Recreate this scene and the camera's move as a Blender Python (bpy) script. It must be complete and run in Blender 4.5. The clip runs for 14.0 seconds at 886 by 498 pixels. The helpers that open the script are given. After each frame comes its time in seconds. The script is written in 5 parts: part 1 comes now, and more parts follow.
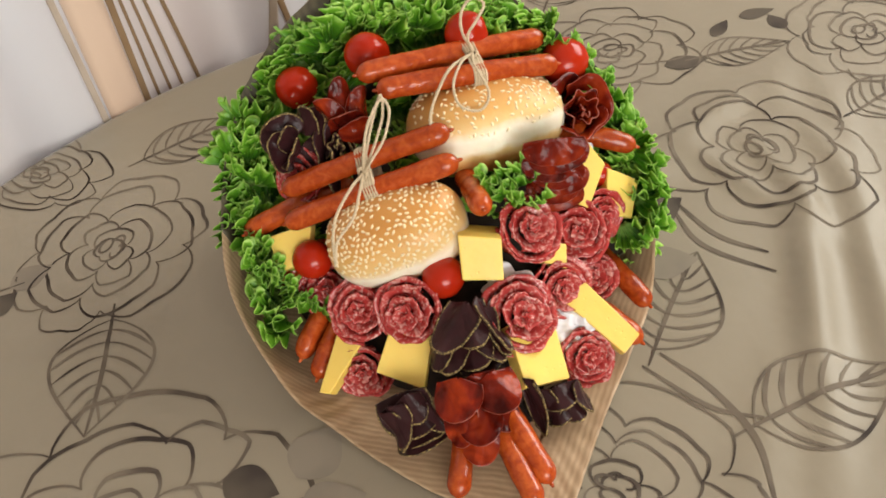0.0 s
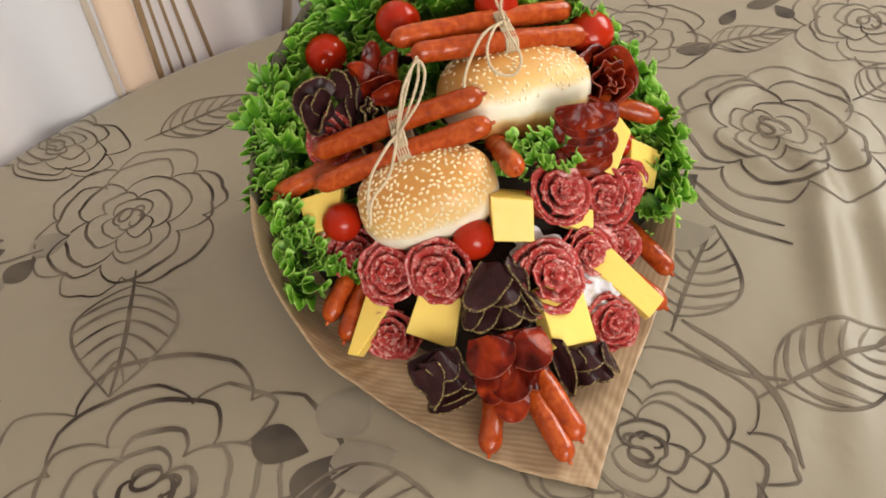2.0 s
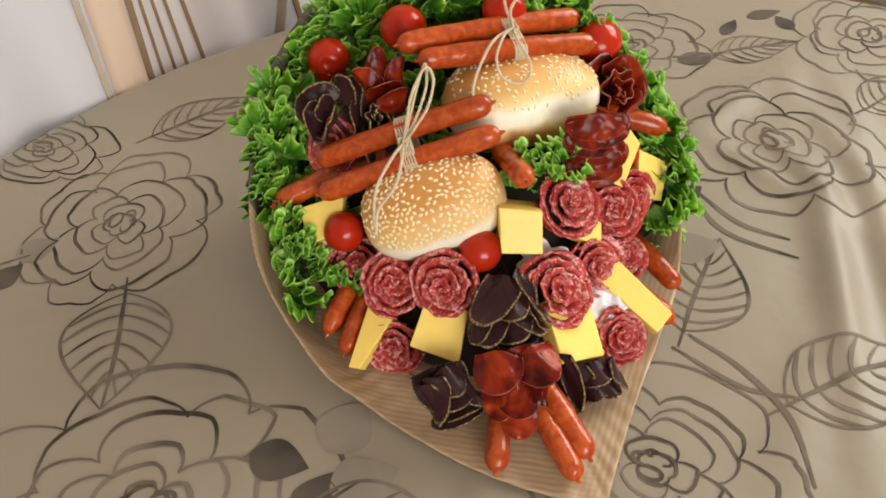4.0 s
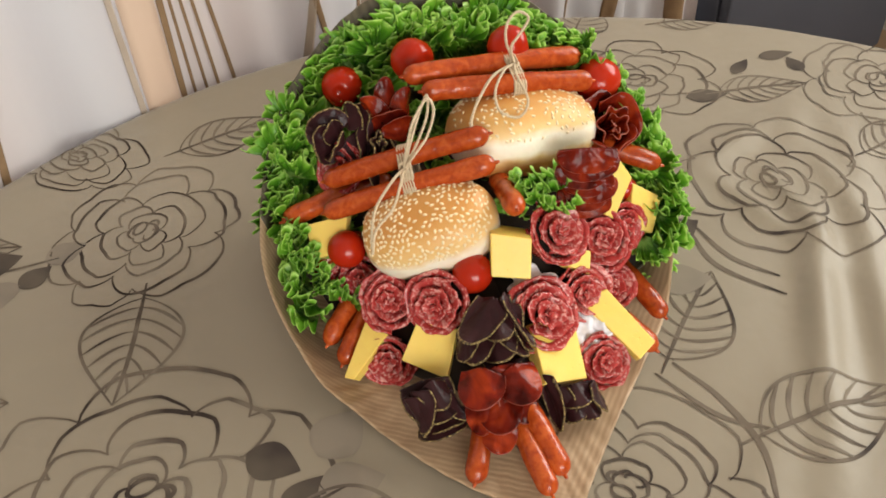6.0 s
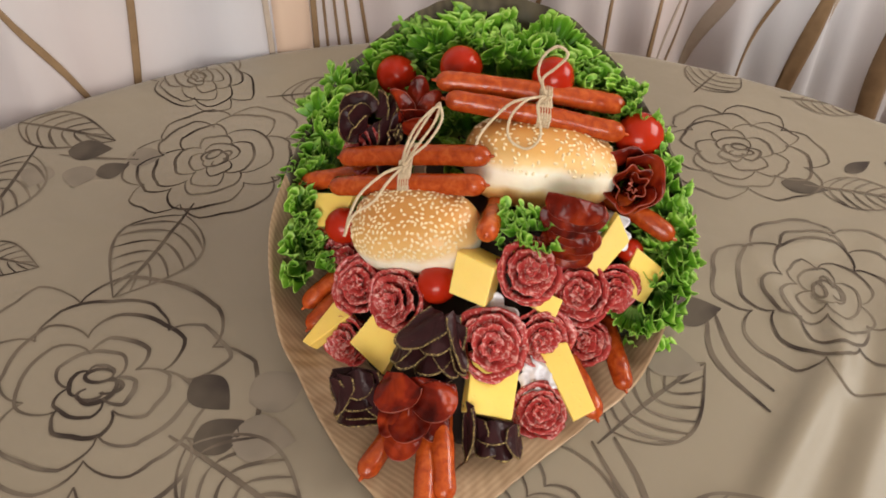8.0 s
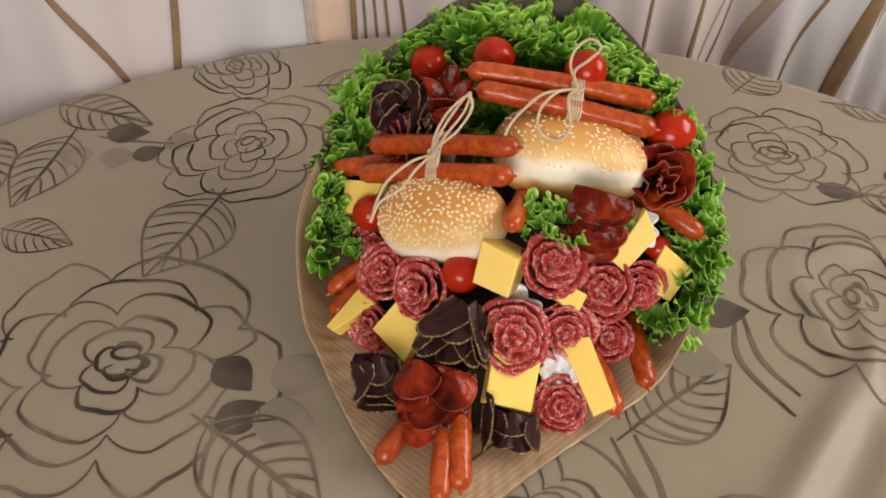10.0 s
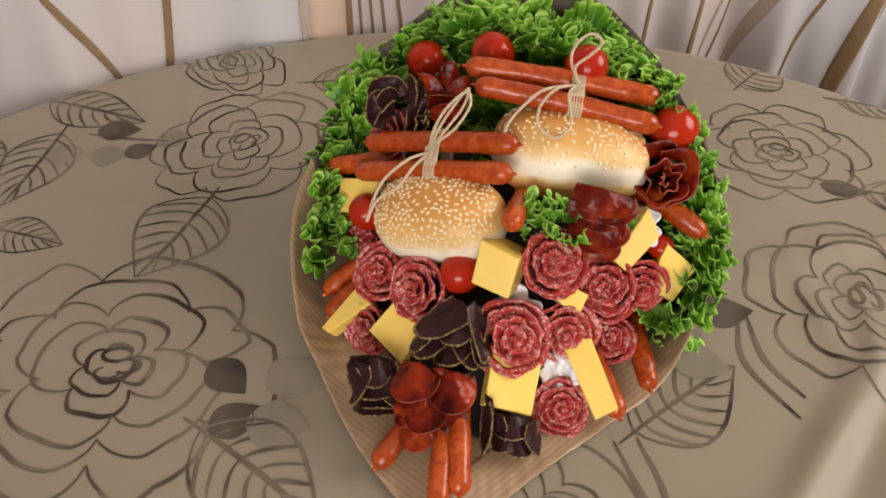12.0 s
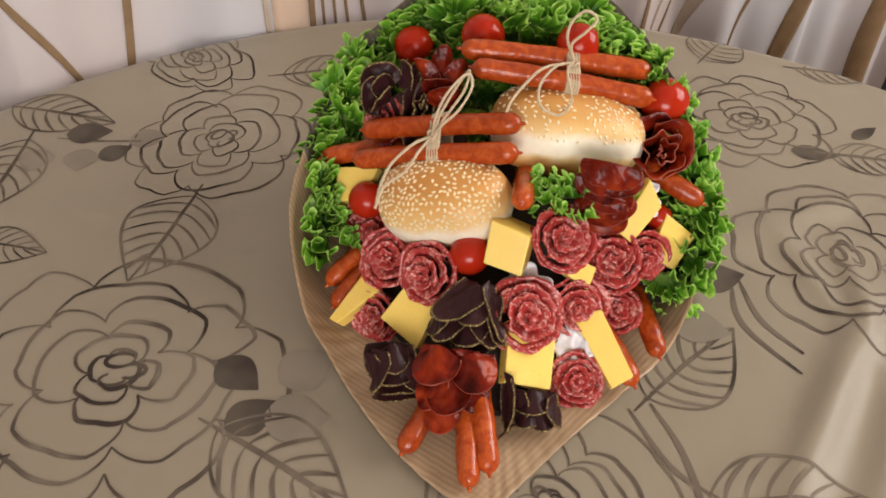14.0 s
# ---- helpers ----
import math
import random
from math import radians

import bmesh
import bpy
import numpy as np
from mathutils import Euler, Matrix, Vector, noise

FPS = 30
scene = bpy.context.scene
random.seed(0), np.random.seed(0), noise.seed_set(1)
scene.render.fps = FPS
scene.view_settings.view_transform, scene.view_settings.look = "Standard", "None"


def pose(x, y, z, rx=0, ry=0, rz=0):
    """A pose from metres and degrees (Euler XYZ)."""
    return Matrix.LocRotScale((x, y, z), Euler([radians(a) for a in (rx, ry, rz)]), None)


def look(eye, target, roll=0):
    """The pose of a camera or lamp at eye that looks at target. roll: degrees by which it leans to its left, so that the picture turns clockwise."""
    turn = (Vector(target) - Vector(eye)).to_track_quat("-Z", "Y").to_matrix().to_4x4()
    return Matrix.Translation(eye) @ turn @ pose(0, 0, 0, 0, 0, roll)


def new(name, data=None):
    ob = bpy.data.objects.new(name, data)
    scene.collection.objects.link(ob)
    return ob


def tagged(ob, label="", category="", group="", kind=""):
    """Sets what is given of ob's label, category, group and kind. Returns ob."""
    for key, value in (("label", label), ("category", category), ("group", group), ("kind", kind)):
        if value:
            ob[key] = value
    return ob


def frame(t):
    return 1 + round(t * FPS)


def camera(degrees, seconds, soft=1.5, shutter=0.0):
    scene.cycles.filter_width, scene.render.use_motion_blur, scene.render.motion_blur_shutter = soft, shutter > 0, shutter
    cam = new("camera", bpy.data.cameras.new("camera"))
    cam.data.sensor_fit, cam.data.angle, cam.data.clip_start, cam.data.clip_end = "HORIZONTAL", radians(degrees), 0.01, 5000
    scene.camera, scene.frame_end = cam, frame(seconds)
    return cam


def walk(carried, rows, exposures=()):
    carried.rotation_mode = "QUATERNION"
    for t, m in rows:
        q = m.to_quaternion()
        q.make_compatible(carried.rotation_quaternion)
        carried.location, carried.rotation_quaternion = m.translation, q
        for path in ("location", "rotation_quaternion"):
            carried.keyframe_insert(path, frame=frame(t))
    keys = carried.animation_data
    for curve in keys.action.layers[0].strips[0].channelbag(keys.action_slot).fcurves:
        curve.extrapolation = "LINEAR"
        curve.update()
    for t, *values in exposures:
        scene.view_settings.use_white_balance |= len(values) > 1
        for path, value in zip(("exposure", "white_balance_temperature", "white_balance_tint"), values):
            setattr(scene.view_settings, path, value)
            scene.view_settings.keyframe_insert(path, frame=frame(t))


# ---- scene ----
cam = camera(51.8, 14.0, 1.8)
PATH = [
    (0, (0.034, -0.059, 1.323), (-0.064, 1.311, -0.131), -8.8),
    (0.5, (0.021, -0.08, 1.324), (-0.055, 1.321, -0.101), -8.8),
    (1, (0.016, -0.092, 1.32), (-0.047, 1.313, -0.102), -8.3),
    (1.5, (0.006, -0.097, 1.315), (-0.042, 1.309, -0.107), -7.0),
    (2, (-0.01, -0.092, 1.306), (-0.048, 1.302, -0.127), -6.2),
    (4.3, (-0.031, -0.075, 1.3), (-0.014, 1.323, -0.131), -3.9),
    (4.5, (-0.025, -0.082, 1.305), (-0.024, 1.322, -0.12), -4.2),
    (5, (-0.016, -0.093, 1.311), (-0.039, 1.322, -0.102), -4.7),
    (5.5, (-0.008, -0.097, 1.317), (-0.043, 1.327, -0.087), -4.3),
    (6, (0.003, -0.101, 1.326), (-0.068, 1.327, -0.073), -3.9),
    (6.5, (0.039, -0.092, 1.334), (-0.149, 1.307, -0.084), -3.2),
    (7, (0.097, -0.084, 1.346), (-0.234, 1.281, -0.078), -2.9),
    (7.5, (0.148, -0.079, 1.348), (-0.305, 1.265, -0.062), -1.5),
    (8, (0.183, -0.064, 1.34), (-0.355, 1.254, -0.065), 0.1),
    (8.5, (0.187, -0.069, 1.335), (-0.4, 1.232, -0.065), 0.3),
    (8.7, (0.188, -0.07, 1.336), (-0.41, 1.225, -0.066), 0.2),
    (11, (0.197, -0.065, 1.327), (-0.421, 1.225, -0.071), -0.2),
    (11.5, (0.194, -0.064, 1.325), (-0.417, 1.229, -0.073), -0.1),
    (12, (0.188, -0.057, 1.323), (-0.418, 1.233, -0.081), 0.0),
    (12.5, (0.178, -0.052, 1.318), (-0.402, 1.241, -0.093), 0.4),
    (13, (0.17, -0.052, 1.319), (-0.379, 1.25, -0.097), 0.7),
    (13.5, (0.156, -0.067, 1.319), (-0.345, 1.25, -0.101), 1.4),
    (14, (0.134, -0.087, 1.321), (-0.317, 1.251, -0.095), 1.1),
]
walk(cam, [(t, look(eye, target, roll)) for t, eye, target, roll in PATH], [(0, 0.02, 6440, 4), (6, 0.0, 6450, 4), (7, -0.03, 6470, 6), (8.5, -0.20, 6540, 9), (11, -0.28, 6600, 10), (14, -0.18, 6550, 10)])

# ---- world and lamps ----
TABLE = Vector((0.108, 0.145, 0.75))      # middle of the table top
RADIUS = 0.737
ROOM = Matrix.Translation((0.13, 0.23, 0)) @ pose(0, 0, 0, 0, 0, 40.5)   # x along the curtain, y towards the window
world = bpy.data.worlds.new("sky")
scene.world = world
world.use_nodes = True
sky = world.node_tree.nodes.new("ShaderNodeTexSky")
sky.sky_type, sky.sun_disc, sky.sun_elevation, sky.sun_rotation = "NISHITA", False, radians(40), radians(120)
world.node_tree.links.new(sky.outputs[0], world.node_tree.nodes["Background"].inputs[0])
world.node_tree.nodes["Background"].inputs[1].default_value = 0.1


def area_lamp(name, m, w, h, watts, colour):
    data = bpy.data.lights.new(name, "AREA")
    data.shape, data.size, data.size_y, data.energy, data.color = "RECTANGLE", w, h, watts, colour
    ob = new(name, data)
    ob.matrix_world = m
    return ob


BACK_WATTS, SIDE_WATTS, REAR_FILL_WATTS = 15, 52, 88
area_lamp("window_daylight", ROOM @ look((0.33, 1.02, 1.55), (0.33, 0.0, 1.35)), 1.25, 1.3, BACK_WATTS, (0.93, 0.96, 1))
area_lamp("side_window_daylight", ROOM @ look((1.84, -0.25, 1.95), (0.0, -0.1, 0.85)), 1.5, 1.1, SIDE_WATTS, (1, 0.96, 0.9))
# unseen fill behind the camera, added to brighten what faces the lens
area_lamp("rear_fill_light", ROOM @ look((-1.25, -2.5, 1.85), (0.0, 0.0, 0.9)), 2.0, 1.25, REAR_FILL_WATTS, (1, 0.97, 0.93))


# ---- node helpers and materials ----
class Nodes:
    def __init__(self, name, rough=0.5, spec=0.5):
        self.mat = bpy.data.materials.new(name)
        self.mat.use_nodes = True
        self.t = self.mat.node_tree
        self.b = self.t.nodes["Principled BSDF"]
        self.b.inputs["Roughness"].default_value = rough
        self.b.inputs["Specular IOR Level"].default_value = spec
        self.coord = self.t.nodes.new("ShaderNodeTexCoord")
        self.info = self.t.nodes.new("ShaderNodeObjectInfo")

    def link(self, a, b):
        self.t.links.new(a, b)

    def mapped(self, scale=(1, 1, 1), rot=(0, 0, 0), shift=False):
        n = self.t.nodes.new("ShaderNodeMapping")
        n.inputs["Scale"].default_value = scale
        n.inputs["Rotation"].default_value = rot
        self.link(self.coord.outputs["Object"], n.inputs[0])
        if shift:
            mul = self.t.nodes.new("ShaderNodeMath")
            mul.operation = "MULTIPLY"
            mul.inputs[1].default_value = 7.3
            self.link(self.info.outputs["Random"], mul.inputs[0])
            self.link(mul.outputs[0], n.inputs["Location"])
        return n.outputs[0]

    def noise(self, scale, detail=3, vec=None, dist=0.0):
        n = self.t.nodes.new("ShaderNodeTexNoise")
        n.inputs["Scale"].default_value, n.inputs["Detail"].default_value, n.inputs["Distortion"].default_value = scale, detail, dist
        self.link(vec or self.mapped(shift=True), n.inputs["Vector"])
        return n.outputs["Fac"]

    def voronoi(self, scale, vec=None, feature="F1"):
        n = self.t.nodes.new("ShaderNodeTexVoronoi")
        n.feature = feature
        n.inputs["Scale"].default_value = scale
        self.link(vec or self.mapped(shift=True), n.inputs["Vector"])
        return n.outputs["Distance"]

    def wave(self, scale, dist, detail, vec, dscale=1.0):
        n = self.t.nodes.new("ShaderNodeTexWave")
        n.inputs["Scale"].default_value, n.inputs["Distortion"].default_value, n.inputs["Detail"].default_value = scale, dist, detail
        n.inputs["Detail Scale"].default_value = dscale
        self.link(vec, n.inputs["Vector"])
        return n.outputs["Fac"]

    def ramp(self, fac, stops):
        n = self.t.nodes.new("ShaderNodeValToRGB")
        r = n.color_ramp
        while len(r.elements) < len(stops):
            r.elements.new(0.5)
        for e, (p, c) in zip(r.elements, stops):
            e.position = p
            e.color = (*c, 1) if len(c) == 3 else c
        self.link(fac, n.inputs[0])
        return n.outputs[0]

    def mix(self, fac, a, b, mode="MIX"):
        n = self.t.nodes.new("ShaderNodeMix")
        n.data_type, n.blend_type = "RGBA", mode
        for v, i in ((fac, n.inputs[0]), (a, n.inputs[6]), (b, n.inputs[7])):
            if isinstance(v, (int, float)):
                i.default_value = v
            elif isinstance(v, tuple):
                i.default_value = (*v, 1)
            else:
                self.link(v, i)
        return n.outputs[2]

    def axis(self, k, vec=None):
        n = self.t.nodes.new("ShaderNodeSeparateXYZ")
        self.link(vec or self.coord.outputs["Object"], n.inputs[0])
        return n.outputs[k]

    def span(self, v, a, b):
        n = self.t.nodes.new("ShaderNodeMapRange")
        n.inputs[1].default_value, n.inputs[2].default_value = a, b
        self.link(v, n.inputs[0])
        return n.outputs[0]

    def times(self, a, b, op="MULTIPLY"):
        n = self.t.nodes.new("ShaderNodeMath")
        n.operation = op
        for v, i in ((a, n.inputs[0]), (b, n.inputs[1])):
            if isinstance(v, (int, float)):
                i.default_value = v
            else:
                self.link(v, i)
        return n.outputs[0]

    def bump(self, h, strength, depth):
        n = self.t.nodes.new("ShaderNodeBump")
        n.inputs["Strength"].default_value, n.inputs["Distance"].default_value = strength, depth
        self.link(h, n.inputs["Height"])
        if self.b.inputs["Normal"].is_linked:
            self.link(self.b.inputs["Normal"].links[0].from_socket, n.inputs["Normal"])
        self.link(n.outputs[0], self.b.inputs["Normal"])

    def colour(self, c):
        if isinstance(c, tuple):
            self.b.inputs["Base Color"].default_value = (*c, 1)
        else:
            self.link(c, self.b.inputs["Base Color"])

    def soft(self, amount, radius):
        self.b.inputs["Subsurface Weight"].default_value = amount
        self.b.inputs["Subsurface Radius"].default_value = radius
        self.b.inputs["Subsurface Scale"].default_value = 1.0


def m_cloth():
    n = Nodes("taupe_satin_cloth", 0.42, 0.35)
    big = n.noise(5, 3, n.mapped())
    c = n.mix(big, (0.235, 0.188, 0.130), (0.285, 0.232, 0.164))
    weave = n.wave(420, 1.5, 2, n.mapped(rot=(0, 0, 0.5)), 3)
    c = n.mix(n.times(weave, 0.12), c, (0.19, 0.15, 0.11))
    n.colour(c)
    n.bump(weave, 0.08, 0.0004)
    n.bump(n.noise(14, 3, n.mapped()), 0.45, 0.004)
    n.bump(n.noise(70, 3, n.mapped((1, 0.5, 1), (0, 0, 0.6))), 0.22, 0.0012)
    n.link(n.ramp(n.noise(9, 2, n.mapped()), [(0, (0.33,) * 3), (1, (0.50,) * 3)]), n.b.inputs["Roughness"])
    n.b.inputs["Sheen Weight"].default_value = 0.15
    return n.mat


def m_thread(name, dark, pale):
    n = Nodes(name, 0.6, 0.15)
    f = n.ramp(n.noise(19, 2, n.mapped()), [(0.36, (0, 0, 0)), (0.57, (1, 1, 1))])
    n.colour(n.mix(f, dark, pale))
    n.bump(n.wave(500, 2, 2, n.mapped(rot=(0, 0, 0.9))), 0.15, 0.0003)
    return n.mat


def m_curtain():
    n = Nodes("pale_curtain_cloth", 0.75, 0.15)
    blush = n.ramp(n.noise(3.2, 1, n.mapped((1, 0.2, 0.12))), [(0.42, (0.73, 0.70, 0.71)), (0.6, (0.72, 0.62, 0.59))])
    n.colour(n.mix(n.times(n.wave(260, 1, 1, n.mapped()), 0.1), blush, (0.6, 0.54, 0.5)))
    n.bump(n.noise(160, 2, n.mapped((1, 1, 0.2))), 0.06, 0.0006)
    tr = n.t.nodes.new("ShaderNodeBsdfTranslucent")
    n.link(blush, tr.inputs[0])
    ms = n.t.nodes.new("ShaderNodeMixShader")
    ms.inputs[0].default_value = 0.4
    n.link(n.b.outputs[0], ms.inputs[1])
    n.link(tr.outputs[0], ms.inputs[2])
    n.link(ms.outputs[0], n.t.nodes["Material Output"].inputs[0])
    return n.mat


def m_plain(name, c1, c2, rough, scale=8, bump=0.1, spec=0.4):
    n = Nodes(name, rough, spec)
    n.colour(n.mix(n.noise(scale, 4), c1, c2))
    n.bump(n.noise(scale * 8, 3), bump, 0.001)
    return n.mat


def m_kraft(name, c1, c2, dark):
    n = Nodes(name, 0.45, 0.4)
    grain = {}
    for side, turn in (("left", 104), ("right", 24)):
        rib = n.wave(70, 1.6, 2, n.mapped(rot=(0, 0, radians(turn))), 1.2)
        turned = n.t.nodes.new("ShaderNodeMapping")
        turned.inputs["Scale"].default_value = (170, 9, 9)
        n.link(n.mapped(rot=(0, 0, radians(turn))), turned.inputs[0])
        grain[side] = n.times(n.times(rib, 0.45), n.times(n.noise(1.0, 3, turned.outputs[0]), 0.75), "ADD")
    ribs = n.mix(n.span(n.axis("X"), 0.02, 0.06), grain["left"], grain["right"])
    base = n.mix(n.noise(9, 4), c1, c2)
    c = n.mix(n.times(n.span(ribs, 0.25, 0.95), 0.62), base, dark)
    n.colour(n.mix(n.times(n.noise(220, 2), 0.25), c, dark))
    n.bump(ribs, 0.3, 0.0007)
    n.bump(n.noise(26, 3), 0.25, 0.002)
    return n.mat


def m_lettuce():
    n = Nodes("frilly_lettuce_green", 0.36, 0.5)
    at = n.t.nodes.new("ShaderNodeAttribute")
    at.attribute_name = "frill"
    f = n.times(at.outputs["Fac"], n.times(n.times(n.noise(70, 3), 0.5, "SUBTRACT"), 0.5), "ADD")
    # pale frill is leaf colour; extra contrast paints hollow shade and edge highlights
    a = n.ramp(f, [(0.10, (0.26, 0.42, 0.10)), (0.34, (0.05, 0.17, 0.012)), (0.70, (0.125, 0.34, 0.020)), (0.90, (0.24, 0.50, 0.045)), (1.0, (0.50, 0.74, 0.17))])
    r = n.ramp(n.info.outputs["Random"], [(0, (0.72, 0.8, 0.7)), (1, (1.12, 1.08, 1.0))])
    c = n.mix(1.0, a, r, "MULTIPLY")
    n.colour(c)
    n.bump(n.noise(190, 3), 0.4, 0.0014)
    tr = n.t.nodes.new("ShaderNodeBsdfTranslucent")
    n.link(c, tr.inputs[0])
    ms = n.t.nodes.new("ShaderNodeMixShader")
    ms.inputs[0].default_value = 0.35
    n.link(n.b.outputs[0], ms.inputs[1])
    n.link(tr.outputs[0], ms.inputs[2])
    n.link(ms.outputs[0], n.t.nodes["Material Output"].inputs[0])
    return n.mat


def m_tomato():
    n = Nodes("glossy_tomato_skin", 0.14, 0.28)
    n.colour(n.mix(n.noise(35, 2), (0.31, 0.009, 0.003), (0.43, 0.025, 0.005)))
    n.bump(n.noise(120, 2), 0.04, 0.0005)
    return n.mat


def m_sausage():
    n = Nodes("smoked_sausage_skin", 0.27, 0.38)
    v = n.mapped(shift=True)
    c = n.ramp(n.noise(150, 5, v, 0.5), [(0.28, (0.28, 0.036, 0.007)), (0.5, (0.42, 0.066, 0.011)), (0.74, (0.54, 0.115, 0.024))])
    r = n.ramp(n.info.outputs["Random"], [(0, (0.74, 0.62, 0.5)), (1, (1.08, 1.05, 1.0))])
    c = n.mix(1.0, c, r, "MULTIPLY")
    spots = n.ramp(n.noise(700, 3, v), [(0.56, (0, 0, 0)), (0.70, (1, 1, 1))])
    n.colour(n.mix(n.times(spots, 0.28), c, (0.16, 0.018, 0.006)))
    n.bump(n.noise(420, 3, v), 0.3, 0.0008)
    n.bump(n.noise(110, 3, v), 0.5, 0.0018)
    n.link(n.ramp(n.noise(260, 2, v), [(0.3, (0.12,) * 3), (0.7, (0.24,) * 3)]), n.b.inputs["Roughness"])
    return n.mat


def m_bun():
    n = Nodes("golden_bun_crust", 0.4, 0.4)
    z = n.axis("Z", n.coord.outputs["Object"])
    y = n.axis("Y", n.coord.outputs["Object"])
    wob = n.times(n.times(n.noise(40, 3), 0.5, "SUBTRACT"), 0.016)
    h = n.times(n.times(z, n.times(y, 0.55), "ADD"), wob, "ADD")
    side = n.ramp(n.span(h, -0.034, 0.034), [(0.10, (0.58, 0.27, 0.07)), (0.19, (0.80, 0.56, 0.26)), (0.26, (0.92, 0.84, 0.67)), (0.43, (0.93, 0.87, 0.72)),
                                             (0.54, (0.79, 0.55, 0.25)), (0.72, (0.68, 0.38, 0.12)), (0.94, (0.58, 0.26, 0.065))])
    n.colour(n.mix(n.times(n.noise(130, 4), 0.3), side, (0.55, 0.25, 0.07)))
    n.bump(n.noise(260, 3), 0.25, 0.0007)
    n.bump(n.noise(50, 3), 0.3, 0.002)
    n.soft(0.12, (0.004, 0.002, 0.001))
    return n.mat


def m_cheese():
    n = Nodes("yellow_cheese", 0.42, 0.4)
    n.colour(n.mix(n.noise(25, 3), (0.80, 0.53, 0.10), (0.86, 0.62, 0.165)))
    holes = n.ramp(n.voronoi(170), [(0.08, (0, 0, 0)), (0.16, (1, 1, 1))])
    n.bump(holes, 0.35, 0.0008)
    n.bump(n.noise(60, 4), 0.35, 0.0014)
    n.soft(0.25, (0.006, 0.004, 0.0015))
    return n.mat


def m_salami():
    n = Nodes("marbled_salami", 0.24, 0.45)
    v = n.mapped(shift=True)
    meat = n.mix(n.noise(60, 4, v), (0.25, 0.012, 0.014), (0.50, 0.060, 0.050))
    fat = n.ramp(n.noise(170, 3, v, 1.6), [(0.52, (0, 0, 0)), (0.64, (1, 1, 1))])
    fat2 = n.ramp(n.voronoi(190, v), [(0.10, (1, 1, 1)), (0.26, (0, 0, 0))])
    n.colour(n.mix(n.times(n.times(fat, fat2, "MAXIMUM"), 0.52), meat, (0.80, 0.46, 0.40)))
    n.bump(n.noise(340, 3, v), 0.4, 0.0008)
    n.soft(0.12, (0.004, 0.0015, 0.001))
    return n.mat


def m_dried(name, c1, c2, rough):
    n = Nodes(name, rough, 0.18)
    n.colour(n.mix(n.noise(80, 4), c1, c2))
    n.bump(n.noise(200, 4), 0.5, 0.0014)
    return n.mat


def m_pepper():
    n = Nodes("pepper_crust", 0.7, 0.3)
    n.colour(n.ramp(n.noise(700, 2), [(0.38, (0.03, 0.018, 0.012)), (0.52, (0.16, 0.10, 0.035)), (0.68, (0.46, 0.34, 0.13))]))
    n.bump(n.noise(800, 2), 0.9, 0.001)
    return n.mat


def m_ham():
    n = Nodes("cured_red_meat", 0.18, 0.14)
    v = n.mapped(shift=True)
    c = n.ramp(n.noise(36, 3, v, 0.8), [(0.35, (0.035, 0.0025, 0.0014)), (0.51, (0.14, 0.0095, 0.0033)), (0.70, (0.34, 0.038, 0.008))])
    n.colour(c)
    n.bump(n.noise(75, 2, v), 0.8, 0.004)
    n.bump(n.noise(260, 3, v), 0.3, 0.0008)
    n.link(n.ramp(n.noise(60, 2, v), [(0.3, (0.08,) * 3), (0.7, (0.22,) * 3)]), n.b.inputs["Roughness"])
    return n.mat


def m_film():
    n = Nodes("crinkled_white_film", 0.3, 0.6)
    n.colour(n.mix(n.noise(200, 3), (0.66, 0.62, 0.65), (0.84, 0.81, 0.84)))
    n.bump(n.noise(160, 4), 0.7, 0.002)
    return n.mat


def m_twine():
    n = Nodes("natural_jute_twine", 0.85, 0.2)
    n.colour(n.mix(n.noise(500, 3), (0.42, 0.30, 0.18), (0.72, 0.59, 0.42)))
    n.bump(n.noise(1500, 2), 0.6, 0.0005)
    return n.mat


CLOTH = m_cloth()
LINE_DARK = m_thread("dark_brown_print", (0.040, 0.028, 0.022), (0.150, 0.115, 0.084))
LINE_PALE = m_thread("faded_brown_print", (0.075, 0.055, 0.042), (0.185, 0.146, 0.108))
FILL_DARK = m_thread("dark_leaf_print", (0.05, 0.037, 0.03), (0.10, 0.078, 0.058))
FILL_PALE = m_thread("pale_leaf_print", (0.20, 0.163, 0.126), (0.245, 0.20, 0.152))
CURTAIN = m_curtain()
STRIPE = m_plain("brown_curtain_stripe", (0.15, 0.085, 0.042), (0.30, 0.19, 0.10), 0.6, 40)
STRIPE_PALE = m_plain("beige_curtain_stripe", (0.34, 0.26, 0.20), (0.46, 0.37, 0.30), 0.6, 40)
STRIPE_TAN = m_plain("tan_curtain_band", (0.50, 0.35, 0.26), (0.58, 0.42, 0.32), 0.7, 12)
WALL = m_plain("painted_wall", (0.40, 0.35, 0.30), (0.46, 0.41, 0.36), 0.8, 3)
CEIL = m_plain("white_ceiling_paint", (0.62, 0.61, 0.59), (0.68, 0.67, 0.65), 0.9, 3)
FLOORM = m_plain("brown_laminate", (0.20, 0.12, 0.065), (0.30, 0.19, 0.11), 0.45, 6)
GREY = m_plain("dark_grey_enamel", (0.060, 0.062, 0.078), (0.075, 0.077, 0.094), 0.5, 5, 0.03, 0.25)
WOOD = m_plain("brown_table_wood", (0.16, 0.085, 0.04), (0.24, 0.14, 0.07), 0.45, 14)
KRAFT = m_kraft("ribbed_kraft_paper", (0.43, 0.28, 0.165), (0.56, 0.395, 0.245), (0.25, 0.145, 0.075))
